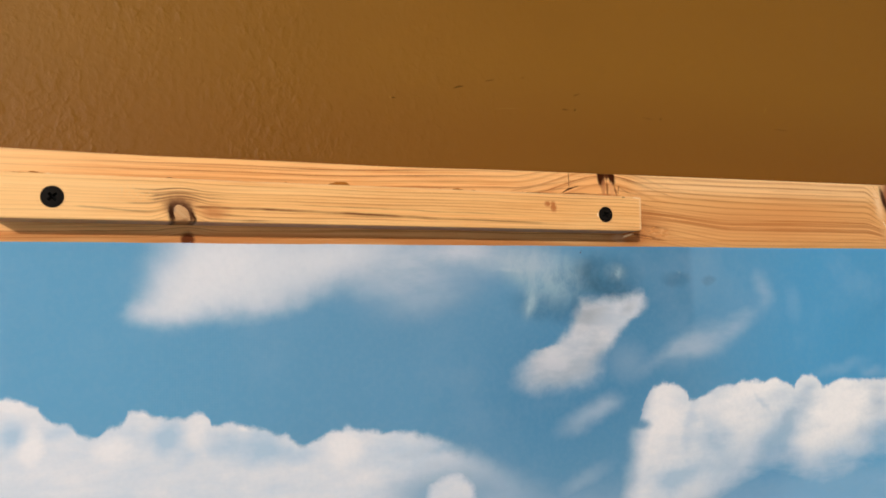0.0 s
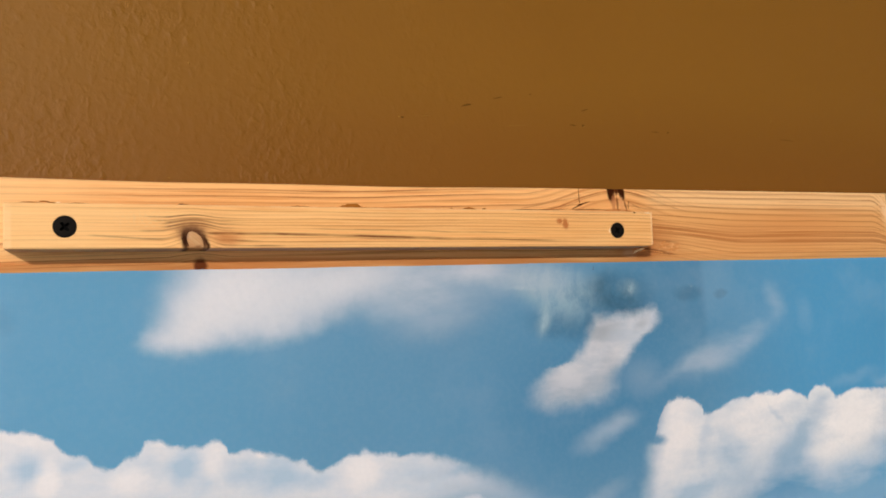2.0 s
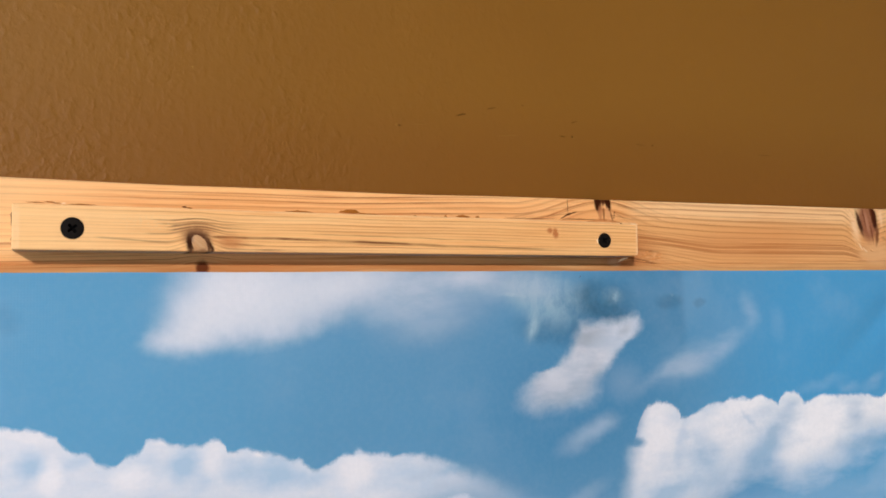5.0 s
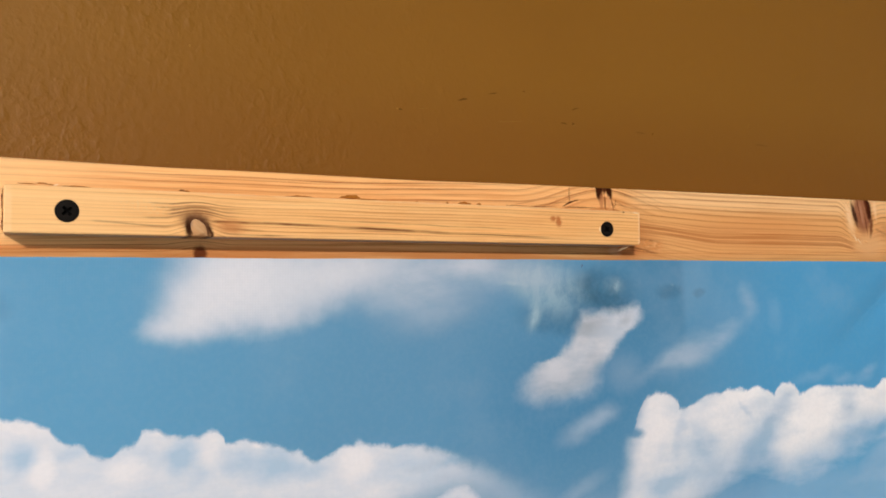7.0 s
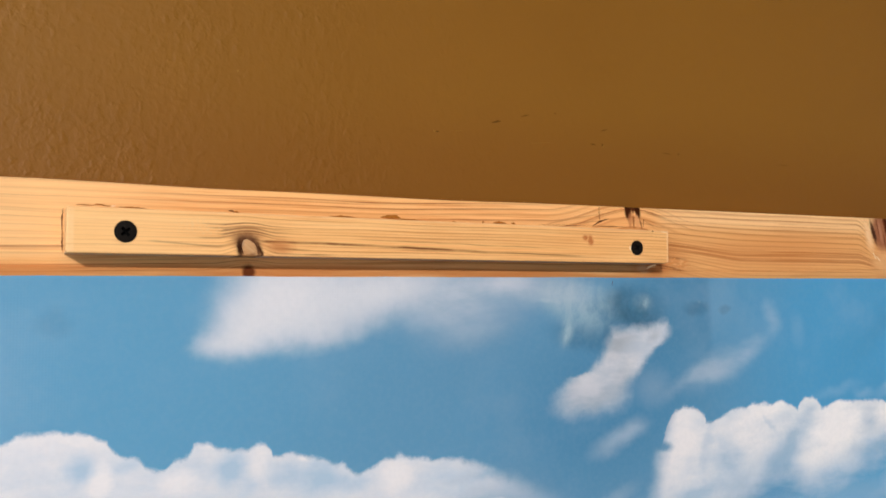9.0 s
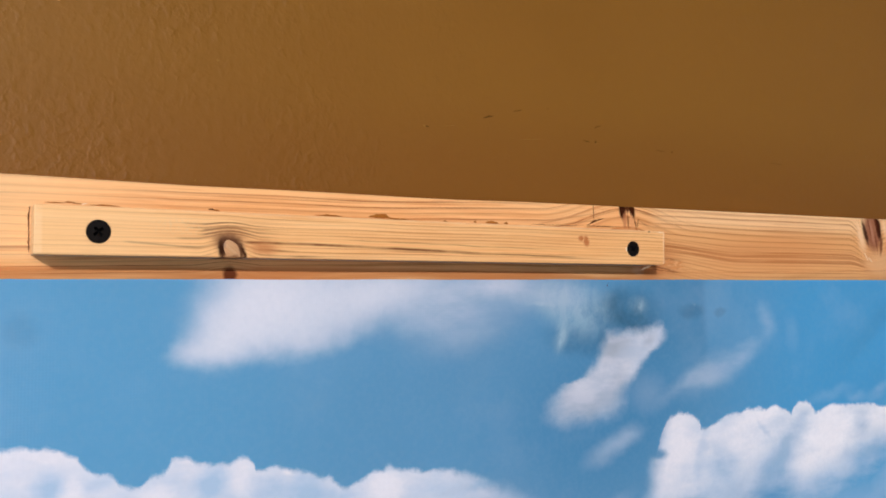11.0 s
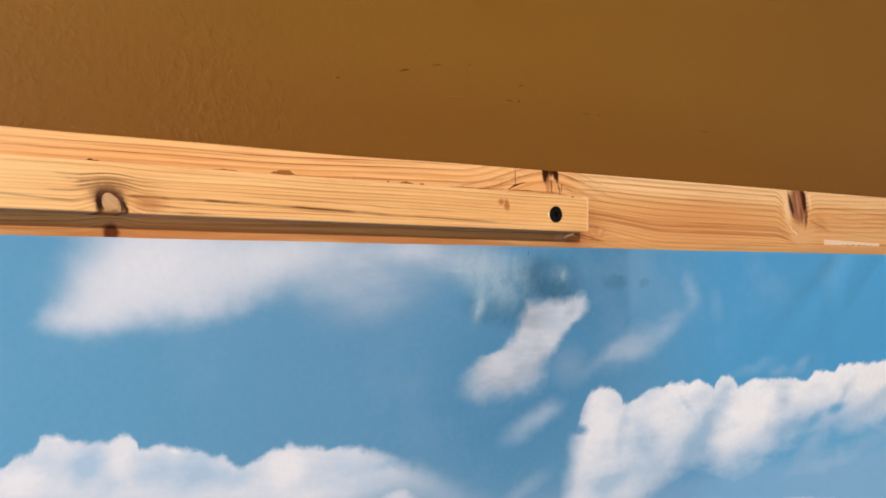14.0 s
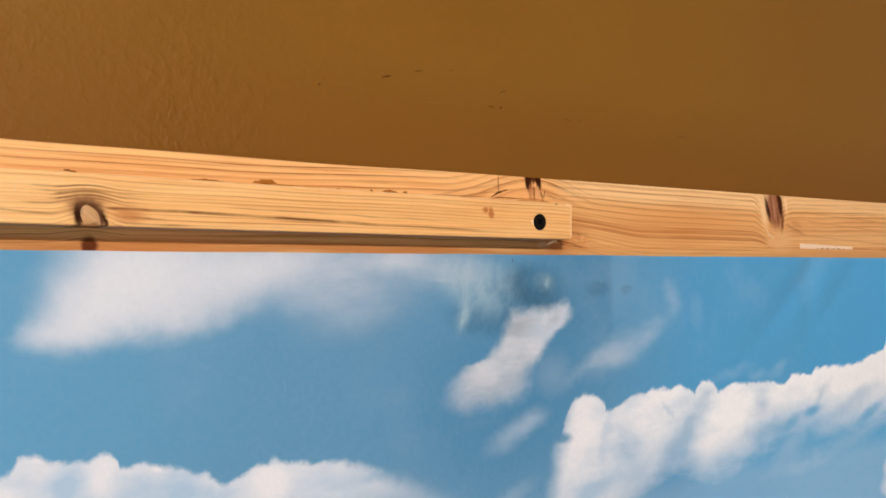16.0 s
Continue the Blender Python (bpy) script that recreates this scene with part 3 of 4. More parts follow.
def board_marks(k, col, bent, co):
    # growth rings in section between the two knots: they fall away from the first and dive beside the second
    fall = k.mul(k.step(k.x, 0.378, 0.306), k.mul(k.line(k.z, 0.0, 0.028, 1.0, 0.0), 0.0085))
    dive = k.mul(k.step(k.x, 0.472, 0.497), 0.48)
    v = k.m("DIVIDE", k.add(k.sub(k.z, fall), k.mul(dive, 0.004)), k.inv(dive))
    v = k.add(v, k.mul(k.sub(k.noise(k.vec(k.mul(k.x, 9.0), 0.0, k.mul(v, 60.0)), 1.0, 2.0), 0.5), 0.0022))
    year = k.add(k.mul(v, 330.0), k.mul(k.noise(v, 170.0, 2.0), 3.0))
    saw = k.m("FRACT", year)
    tone = k.node("ShaderNodeTexWhiteNoise", k.m("FLOOR", year), noise_dimensions="1D")
    k.put(tone.inputs["W"], k.m("FLOOR", year))
    rings = k.mul(k.mul(k.step(saw, 0.38, 0.84), k.step(saw, 1.0, 0.90)), k.line(tone.outputs["Value"], 0.0, 1.0, 0.35, 1.0))
    rings = k.mul(rings, k.step(k.noise(k.vec(k.mul(k.x, 20.0), 0.0, k.mul(v, 500.0)), 1.0, 2.0), 0.25, 0.65, 0.5, 1.0))
    between = k.mul(k.step(k.x, 0.306, 0.322), k.step(k.x, 0.492, 0.484))
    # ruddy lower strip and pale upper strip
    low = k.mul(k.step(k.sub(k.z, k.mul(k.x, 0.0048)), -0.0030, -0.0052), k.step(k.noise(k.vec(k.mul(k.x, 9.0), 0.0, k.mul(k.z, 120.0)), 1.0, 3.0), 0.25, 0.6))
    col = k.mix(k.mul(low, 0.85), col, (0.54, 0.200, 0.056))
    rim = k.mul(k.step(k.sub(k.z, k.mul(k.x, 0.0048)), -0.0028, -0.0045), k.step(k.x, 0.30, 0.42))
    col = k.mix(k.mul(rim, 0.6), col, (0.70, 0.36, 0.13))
    pink = k.mul(k.step(k.x, 0.30, 0.36), k.step(k.z, 0.026, 0.012))
    col = k.mix(k.mul(pink, 0.45), col, (0.68, 0.320, 0.115))
    cream = k.mul(k.step(k.x, 0.31, 0.36), k.step(k.z, 0.0225, 0.0270))
    cream = k.m("MAXIMUM", cream, k.mul(k.mul(k.step(k.x, 0.10, -0.05), 0.8), k.step(k.z, 0.0, 0.007)))
    col = k.mix(k.mul(cream, 0.45), col, (0.92, 0.60, 0.30))
    col = k.mix(k.mul(k.mul(k.step(k.x, 0.06, -0.01), 0.45), k.step(k.z, 0.001, 0.006)), col, (0.90, 0.56, 0.25))
    # ruddy torn corner beside the batten
    col = k.mix(k.mul(k.blob(co, 0.313, 0.0025, 0.030, 0.015, -8, 0.2), 0.90), col, (0.42, 0.110, 0.024))
    col = k.mix(k.mul(k.blob(co, 0.3010, -0.0026, 0.0060, 0.0036, 0, 0.2), 0.4), col, (0.76, 0.52, 0.31))
    # hidden branch whose grain fans out under the first knot
    for x0, z0, x1, z1, w in ((0.236, 0.0205, 0.285, 0.0300, 0.0006), (0.250, 0.0205, 0.2885, 0.0265, 0.0005), (0.302, 0.0300, 0.330, 0.0225, 0.0006),
                              (0.299, 0.0240, 0.318, 0.0205, 0.0005)):
        col = streak(k, col, co, x0, z0, x1, z1, w, (0.34, 0.135, 0.04), 0.6)
    for x0, z0, x1, z1 in ((0.296, -0.0035, 0.372, -0.0029), (0.360, -0.0029, 0.450, -0.0012), (0.430, -0.0015, 0.560, 0.0001), (0.540, -0.0002, 0.780, 0.0010)):
        col = streak(k, col, co, x0, z0, x1, z1, 0.0006, (0.36, 0.120, 0.032), 0.9)
    col = k.mix(k.mul(k.blob(co, 0.428, -0.0046, 0.030, 0.0018, 4, 0.3), 0.5), col, (0.42, 0.170, 0.045))
    for x0, z0, x1, z1, w in ((0.3058, 0.0293, 0.3342, 0.0232, 0.0008), (0.3010, 0.0256, 0.3105, 0.0210, 0.0007), (0.390, 0.0222, 0.478, 0.0250, 0.0006)):
        col = streak(k, col, co, x0, z0, x1, z1, w, (0.30, 0.105, 0.030), 0.55)
    col = k.mix(k.mul(between, 0.55), col, k.mix(k.step(k.z, 0.018, 0.027), (0.78, 0.405, 0.145), (0.92, 0.60, 0.29)))
    col = k.mix(k.mul(k.mul(between, rings), 0.90), col, (0.40, 0.128, 0.030))
    col = k.mix(k.mul(k.blob(co, 0.405, 0.010, 0.085, 0.016, 3, 0.2), 0.34), col, (0.60, 0.215, 0.055))
    # torn bright fibre by the batten's end
    torn = k.mul(k.blob(co, 0.3265, 0.0005, 0.0110, 0.0042, 0, 0.3), k.step(k.noise(k.vec(k.mul(k.x, 260.0), 0.0, k.mul(k.z, 420.0)), 1.0, 3.0), 0.48, 0.62))
    col = k.mix(k.mul(torn, 0.75), col, (0.80, 0.42, 0.17))
    for x0, z0, x1, z1, w in ((0.305, 0.0012, 0.331, -0.0030, 0.0009), (0.304, 0.0062, 0.336, 0.0030, 0.0007), (0.312, -0.0016, 0.334, -0.0034, 0.0007)):
        col = streak(k, col, co, x0, z0, x1, z1, w, (0.17, 0.045, 0.012), 0.8)
    # smooth pale wood under the second knot
    col = k.mix(k.mul(k.blob(co, 0.4845, 0.019, 0.0055, 0.014, 16, 0.2), 0.6), col, (0.92, 0.60, 0.31))
    col = k.mix(k.mul(k.blob(co, 0.501, 0.0045, 0.018, 0.0105, 0, 0.3), 0.85), col, (0.74, 0.40, 0.17))
    for x0, z0, x1, z1, w in ((0.512, 0.0105, 0.534, 0.0068, 0.0011), (0.526, 0.0078, 0.700, 0.0010, 0.0008), (0.515, 0.0238, 0.720, 0.0150, 0.0008), (0.518, 0.0183, 0.700, 0.0085, 0.0008), (0.512, 0.0290, 0.720, 0.0275, 0.0006),
                              (0.400, 0.0262, 0.484, 0.0268, 0.0005)):
        col = streak(k, col, co, x0, z0, x1, z1, w, (0.36, 0.140, 0.042), 0.32)
    col = streak(k, col, co, 0.5065, 0.0150, 0.530, 0.0075, 0.0013, (0.30, 0.105, 0.034), 0.6)
    col = k.mix(k.mul(k.blob(co, 0.5185, 0.0150, 0.0095, 0.0036, -20, 0.2), 0.35), col, (0.46, 0.20, 0.070))
    return col


def batten_marks(k, col, bent, co):
    for x0, z0, x1, z1, w, a in ((0.030, 0.0058, 0.072, 0.0036, 0.00045, 0.7),
                                 (0.082, 0.0012, 0.118, 0.0008, 0.0004, 0.6), (0.058, 0.0108, 0.100, 0.0104, 0.00045, 0.5),
                                 (0.054, 0.0122, 0.102, 0.0119, 0.00040, 0.45), (0.058, 0.0094, 0.098, 0.0086, 0.00045, 0.45), (0.050, 0.0080, 0.094, 0.0076, 0.0004, 0.6),
                                 (0.052, 0.0138, 0.095, 0.0132, 0.0003, 0.5), (0.120, 0.0085, 0.260, 0.0060, 0.0003, 0.45), (0.140, 0.0040, 0.290, 0.0030, 0.0003, 0.4)):
        col = streak(k, col, bent, x0, z0, x1, z1, w * 1.5, (0.150, 0.050, 0.014), min(1.0, a * 1.15))
    for x0, z0, x1, z1, w in ((0.061, 0.0112, 0.083, 0.0112, 0.0009), (0.061, 0.0136, 0.082, 0.0136, 0.0006), (0.061, 0.0092, 0.086, 0.0092, 0.0008)):
        col = streak(k, col, bent, x0, z0, x1, z1, w, (0.120, 0.042, 0.014), 0.75)
    for x0, z0, x1, z1, w, a in ((0.0770, 0.0064, 0.120, 0.0063, 0.0009, 1.0), (0.100, 0.0065, 0.205, 0.0036, 0.0009, 1.0), (0.084, 0.0036, 0.104, 0.0030, 0.0007, 0.8), (0.180, 0.0044, 0.262, 0.0022, 0.0006, 0.6)):
        col = streak(k, col, co, x0, z0, x1, z1, w, (0.150, 0.050, 0.014), a)
    # scuffed arrises with an edge highlight painted in; rough underside greyed by painted bounce light
    lit_wear = k.m("MAXIMUM", k.step(k.x, 0.3018, 0.3030), k.mul(k.m("MAXIMUM", k.step(k.add(k.z, k.mul(k.x, 0.0036)), 0.0178, 0.0184), k.mul(k.step(k.x, 0.0034, 0.0024), 1.6)), 0.5))
    col = k.mix(k.mul(lit_wear, k.step(k.noise(k.vec(k.mul(k.x, 120.0), 0.0, k.mul(k.z, 400.0)), 1.0, 3.0), 0.25, 0.6, 0.15, 0.65)), col, (0.93, 0.66, 0.38))
    col = k.mix(k.mul(k.mul(k.step(k.z, 0.0007, 0.0002), k.step(k.y, 0.0010, 0.0018)), 0.94), col, (0.60, 0.42, 0.32))
    # planed paler towards the end
    col = k.mix(k.mul(k.step(k.x, 0.085, 0.020), 0.55), col, (0.90, 0.570, 0.255))
    spots = k.mul(k.m("MAXIMUM", k.blob(co, 0.2525, 0.0112, 0.0024, 0.0036, 10, 0.4), k.blob(co, 0.2494, 0.0124, 0.0026, 0.0020, 0, 0.3)), k.step(k.noise(k.co, 620.0, 3.0), 0.26, 0.44))
    col = k.mix(k.mul(spots, 0.88), col, (0.45, 0.135, 0.034))
    rub = k.mul(k.blob(k.co, 0.052, 0.012, 0.020, 0.006, 0, 0.1), k.step(k.noise(k.co, 900.0, 2.0), 0.5, 0.65))
    return k.mix(k.mul(rub, 0.4), col, (0.72, 0.52, 0.27))


DARK = (0.040, 0.010, 0.003)
RUDDY = (0.125, 0.030, 0.009)
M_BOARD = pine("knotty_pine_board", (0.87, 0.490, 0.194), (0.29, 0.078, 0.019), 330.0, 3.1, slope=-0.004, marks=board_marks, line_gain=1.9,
               bulges=[(0.2945, 0.033, 0.060, 0.028, 0.0110), (0.497, 0.022, 0.018, 0.050, -0.0035), (0.0772, -0.0065, 0.016, 0.012, 0.003)],
               knots=[(0.2942, 0.0330, 0.0062, 0.0044, 0, (*RUDDY, 0.9), 0.5), (0.2910, 0.0312, 0.0027, 0.0076, 6, (*DARK, 1.0), 0.6), (0.2975, 0.0314, 0.0025, 0.0064, 14, (*DARK, 1.0), 0.6),
                      (0.2944, 0.0320, 0.0013, 0.0040, 0, (*DARK, 0.8), 0.4),
                      (0.2928, 0.0250, 0.0020, 0.0060, 0, (0.42, 0.165, 0.065, 0.7), 0.4), (0.2975, 0.0240, 0.0020, 0.0056, 10, (0.66, 0.33, 0.14, 0.7), 0.4), (0.2950, 0.0245, 0.0008, 0.0060, 6, (*RUDDY, 0.75), 0.3), (0.3000, 0.0230, 0.0008, 0.0045, 14, (*RUDDY, 0.75), 0.3),
                      (0.4955, 0.0245, 0.0108, 0.0165, 14, (0.28, 0.100, 0.048, 0.92), 0.5), (0.4950, 0.0240, 0.0020, 0.0120, 14, (0.50, 0.235, 0.130, 0.6), 0.2), (0.4925, 0.0270, 0.0008, 0.0100, 16, (*RUDDY, 0.75), 0.2), (0.4990, 0.0170, 0.0010, 0.0090, 12, (*RUDDY, 0.65), 0.2), (0.4835, 0.0225, 0.0026, 0.0110, 20, (0.90, 0.60, 0.33, 0.7), 0.2), (0.5075, 0.0270, 0.0022, 0.0090, 8, (0.90, 0.60, 0.33, 0.7), 0.2),
                      (0.4882, 0.0240, 0.0023, 0.0115, 20, (0.045, 0.015, 0.007, 0.95), 0.35), (0.5010, 0.0275, 0.0029, 0.0110, 14, (0.055, 0.013, 0.005, 1.0), 0.5),
                      (0.4985, 0.0300, 0.0014, 0.0080, 12, (*RUDDY, 0.9), 0.3), (0.5036, 0.0155, 0.0022, 0.0085, -6, (0.14, 0.040, 0.015, 0.85), 0.3),
                      (0.0777, -0.0066, 0.0038, 0.0050, 0, (0.115, 0.026, 0.008, 0.95), 0.45)])
M_BATTEN = pine("pale_pine_batten", (0.89, 0.515, 0.203), (0.34, 0.115, 0.030), 560.0, 8.4, slope=0.012, wave=0.005, marks=batten_marks, line_gain=1.15, veins=0.6,
                bulges=[(0.0735, 0.003, 0.0140, 0.0175, 0.0034)],
                knots=[(0.0728, 0.0070, 0.0105, 0.0075, 0, (0.25, 0.100, 0.042, 0.8), 0.1), (0.0724, 0.0060, 0.0078, 0.0056, -24, (0.085, 0.034, 0.016, 0.85), 0.2), (0.0870, 0.0040, 0.0100, 0.0050, 0, (0.46, 0.170, 0.055, 0.7), 0.1),
                       (0.0740, 0.0022, 0.0066, 0.0080, 16, (0.085, 0.033, 0.015, 0.95), 0.55), (0.0697, 0.0034, 0.0019, 0.0050, 8, (0.036, 0.012, 0.005, 1.0), 0.3), (0.0788, 0.0022, 0.0011, 0.0056, 18, (0.055, 0.019, 0.008, 1.0), 0.25), (0.0744, 0.0, 0.0040, 0.0018, 0, (0.50, 0.25, 0.10, 0.9), 0.5)])
M_PLUG = pine("pale_knot_wood", (0.56, 0.310, 0.135), (0.28, 0.12, 0.05), 420.0, 1.7, slope=0.9,
              knots=[(0.0700, 0.0056, 0.0022, 0.0026, 20, (0.22, 0.13, 0.10, 0.8), 0.2), (0.0752, 0.0006, 0.0022, 0.0010, 10, (0.25, 0.10, 0.04, 0.7), 0.2), (0.0778, 0.0022, 0.0014, 0.0050, 16, (0.20, 0.085, 0.04, 0.7), 0.1)])
M_TORN = plain("torn_brown_fibre", (0.34, 0.125, 0.018), 0.85, 0.0, 0.35, 900.0, 0.1)
M_GAP = plain("dark_crevice_wood", (0.095, 0.035, 0.010), 0.9, 0.0, 0.4, 900.0, 0.1)
M_PALE = plain("pale_torn_wood", (0.64, 0.275, 0.085), 0.8, 0.0, 0.25, 700.0, 0.8)
M_FRAY = plain("frayed_pine", (0.82, 0.46, 0.20), 0.8, 0.0, 0.25, 700.0, 0.8)
M_PAPER = plain("aged_white_paper", (0.82, 0.61, 0.43), 0.7, 0.0, 0.06, 500.0, 0.3)
M_PRINT = plain("faded_label_ink", (0.20, 0.13, 0.09), 0.7)
M_NICK = plain("dark_paint_nick", (0.105, 0.045, 0.008), 0.8, 0.0, 0.3, 900.0, 0.4)
M_NICK_PALE = plain("pale_paint_nick", (0.255, 0.130, 0.026), 0.8, 0.0, 0.3, 900.0, 0.4)
M_CHIP_GLINT = plain("pale_wood_and_glint", (0.93, 0.70, 0.42), 0.7, 0.0, 0.1, 700.0, 0.3)
M_CANVAS = cloud_print()
M_BLACK = plain("black_phosphate_steel", (0.0085, 0.0068, 0.0055), 0.55, 0.0, 0.3)
# blacker copy of the steel: the recess's shade is put into its colour
M_PIT_SHADE = plain("shaded_screw_recess", (0.004, 0.004, 0.004), 0.8)


# ---------------------------------------------------------------- mesh helpers
def link(name, bm, material, parent=None, label="", smooth=False):
    me = bpy.data.meshes.new(name)
    bm.to_mesh(me)
    bm.free()
    me.materials.append(material)
    if smooth:
        for p in me.polygons:
            p.use_smooth = True
    ob = new(name, me)
    if parent is not None:
        ob.parent = parent
    if label:
        ob["label"] = label
    return ob


def part(name, bm, material, parent, label="", smooth=False):
    return link(name, bm, material, parent, label, smooth)


def box(x0, x1, y0, y1, z0, z1, bevel=0.0, segs=2):
    bm = bmesh.new()
    bmesh.ops.create_cube(bm, size=1.0)
    bmesh.ops.transform(bm, verts=bm.verts, matrix=Matrix.Translation(((x0 + x1) / 2, (y0 + y1) / 2, (z0 + z1) / 2))
                        @ Matrix.Diagonal((x1 - x0, y1 - y0, z1 - z0, 1)))
    if bevel:
        bmesh.ops.bevel(bm, geom=bm.edges[:], offset=bevel, segments=segs, affect="EDGES", profile=0.5)
    return bm


# ---------------------------------------------------------------- the room
X0, X1, Y0, ZT = -1.7, 2.1, -2.7, 2.45


def room():
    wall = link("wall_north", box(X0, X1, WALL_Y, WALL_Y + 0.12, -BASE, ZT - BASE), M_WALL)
    wall.location = (0, 0, BASE)
    tagged(wall, "brown painted wall with an orange-peel texture", "wall", kind="structure")
    # the unseen wall on the left has an opening added for the fill lamp
    bm = bmesh.new()
    for b in ((Y0 - 0.1, -2.3, 0, ZT), (-1.1, WALL_Y + 0.12, 0, ZT), (-2.3, -1.1, 0, 0.9), (-2.3, -1.1, 2.0, ZT)):
        piece = box(X0 - 0.1, X0, b[0], b[1], b[2], b[3])
        me = bpy.data.meshes.new("piece")
        piece.to_mesh(me)
        piece.free()
        bm.from_mesh(me)
        bpy.data.meshes.remove(me)
    tagged(link("wall_west", bm, M_PLASTER), "plain pale plaster wall, unseen, with an opening added for fill light", "wall", kind="structure")
    for name, b in (("wall_south", (X0 - 0.1, X1 + 0.1, Y0 - 0.1, Y0, 0, ZT)), ("wall_east", (X1, X1 + 0.1, Y0, WALL_Y + 0.12, 0, ZT))):
        tagged(link(name, box(*b), M_PLASTER), "plain pale plaster wall closing the room", "wall", kind="structure")
    tagged(link("floor", box(X0 - 0.1, X1 + 0.1, Y0 - 0.1, WALL_Y + 0.12, -0.1, 0), M_FLOOR), "plain brown floor of the room", "floor", kind="structure")
    tagged(link("ceiling", box(X0 - 0.1, X1 + 0.1, Y0 - 0.1, WALL_Y + 0.12, ZT, ZT + 0.1), M_CEIL), "plain white ceiling of the room", "ceiling", kind="structure")
    return wall


WALL = room()


# ---------------------------------------------------------------- things
SCREWS = ((0.0227, 0.0091, 0.0044), (0.2824, 0.0081, 0.0039))


def lip_line(x):
    """Height of the lip's upper arris above the batten's lower edge."""
    f = min(1.0, max(0.0, (x - 0.34) / 0.17))
    return -0.0053 + TILT_B * x + 0.0020 * f * f * (3 - 2 * f) + 0.00025 * noise.noise((x * 11, 0.3, 0)) + 0.0001 * noise.noise((x * 70, 2.3, 0))


def lip():
    """Narrow strip that stands a little proud of the board's face, with an uneven, wear-rounded upper arris."""
    bm = bmesh.new()
    y0, y1, n = BOARD_Y - 0.0016, BOARD_Y + 0.004, 320
    rows = []
    for i in range(n + 1):
        x = -0.5495 + 1.599 * i / n
        top, low = lip_line(x), -0.0092 + TILT_B * x
        rows.append([bm.verts.new(p) for p in ((x, y1, top), (x, y0 + 0.0007, top), (x, y0 + 0.0002, top - 0.0002), (x, y0, top - 0.0006), (x, y0, low), (x, y1, low))])
    for a, b in zip(rows, rows[1:]):
        for j in range(6):
            bm.faces.new((a[j], a[(j + 1) % 6], b[(j + 1) % 6], b[j]))
    bm.faces.new(rows[0])
    bm.faces.new(rows[-1][::-1])
    bmesh.ops.recalc_face_normals(bm, faces=bm.faces[:])
    return bm


def board():
    bm = box(-0.55, 1.05, BOARD_Y, WALL_Y, -0.0087, 0.0307, 0.0006)
    for i in range(40):
        bmesh.ops.bisect_plane(bm, geom=bm.verts[:] + bm.edges[:] + bm.faces[:], plane_co=(-0.05 + 0.01 * i, 0, 0), plane_no=(1, 0, 0))
    for v in bm.verts:
        x = v.co.x
        v.co.z += TILT_B * x
        if v.co.z > 0.02:  # upper edge planed a little hollow
            v.co.z += 0.0011 * min(1.0, max(0.0, (0.062 - x) / 0.068)) - 0.0006 * math.exp(-((x - 0.178) / 0.036) ** 2)
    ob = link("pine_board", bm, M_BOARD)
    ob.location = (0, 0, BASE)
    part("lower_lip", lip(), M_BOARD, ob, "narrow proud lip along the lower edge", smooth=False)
    return tagged(ob, "knotty pine board fixed flat along the brown wall", "board")


def batten():
    bm = box(0.0, 0.3036, 0.0, BOARD_Y, 0.0, 0.0179)
    corner = [e for e in bm.edges if all(v.co.x > 0.3 and v.co.z < 0.001 for v in e.verts)]
    bmesh.ops.bevel(bm, geom=corner, offset=0.0018, segments=4, affect="EDGES", profile=0.5)
    bmesh.ops.bevel(bm, geom=[e for e in bm.edges if e.calc_face_angle() > 1.0], offset=0.0007, segments=3, affect="EDGES", profile=0.5)
    for v in bm.verts:  # sawn a little deeper at one end
        if v.co.z > 0.009:
            v.co.z += 0.0010 * (1 - v.co.x / 0.28)
    # countersunk screw holes through the face
    face = min(bm.faces, key=lambda q: q.calc_center_median().y)
    rim = face.edges[:]
    bmesh.ops.delete(bm, geom=[face], context="FACES_ONLY")
    holes = []
    for hx, hz, hr in SCREWS:
        ring = [bm.verts.new((hx + hr * 1.05 * math.cos(a), 0.0, hz + hr * 1.05 * math.sin(a))) for a in (2 * math.pi * j / 48 for j in range(48))]
        holes.append((ring, [bm.edges.new((ring[j], ring[(j + 1) % 48])) for j in range(48)]))
    bmesh.ops.triangle_fill(bm, use_beauty=True, edges=rim + [e for h in holes for e in h[1]])
    inner = [f for f in bm.faces for (hx, hz, hr) in SCREWS if abs(f.normal.y) > 0.9 and f.calc_center_median().y < 0.001
             and math.hypot(f.calc_center_median().x - hx, f.calc_center_median().z - hz) < hr * 0.98 and all(math.hypot(v.co.x - hx, v.co.z - hz) < hr * 1.06 for v in f.verts)]
    bmesh.ops.delete(bm, geom=inner, context="FACES_ONLY")
    for ring, _ in holes:
        deep = [bm.verts.new((v.co.x, 0.006, v.co.z)) for v in ring]
        for j in range(48):
            bm.faces.new((ring[j], ring[(j + 1) % 48], deep[(j + 1) % 48], deep[j]))
    bmesh.ops.recalc_face_normals(bm, faces=bm.faces[:])
    ob = link("pine_batten", bm, M_BATTEN)
    ob.location = (0, 0, BASE)
    return tagged(ob, "short pale pine batten screwed onto the pine board", "batten")


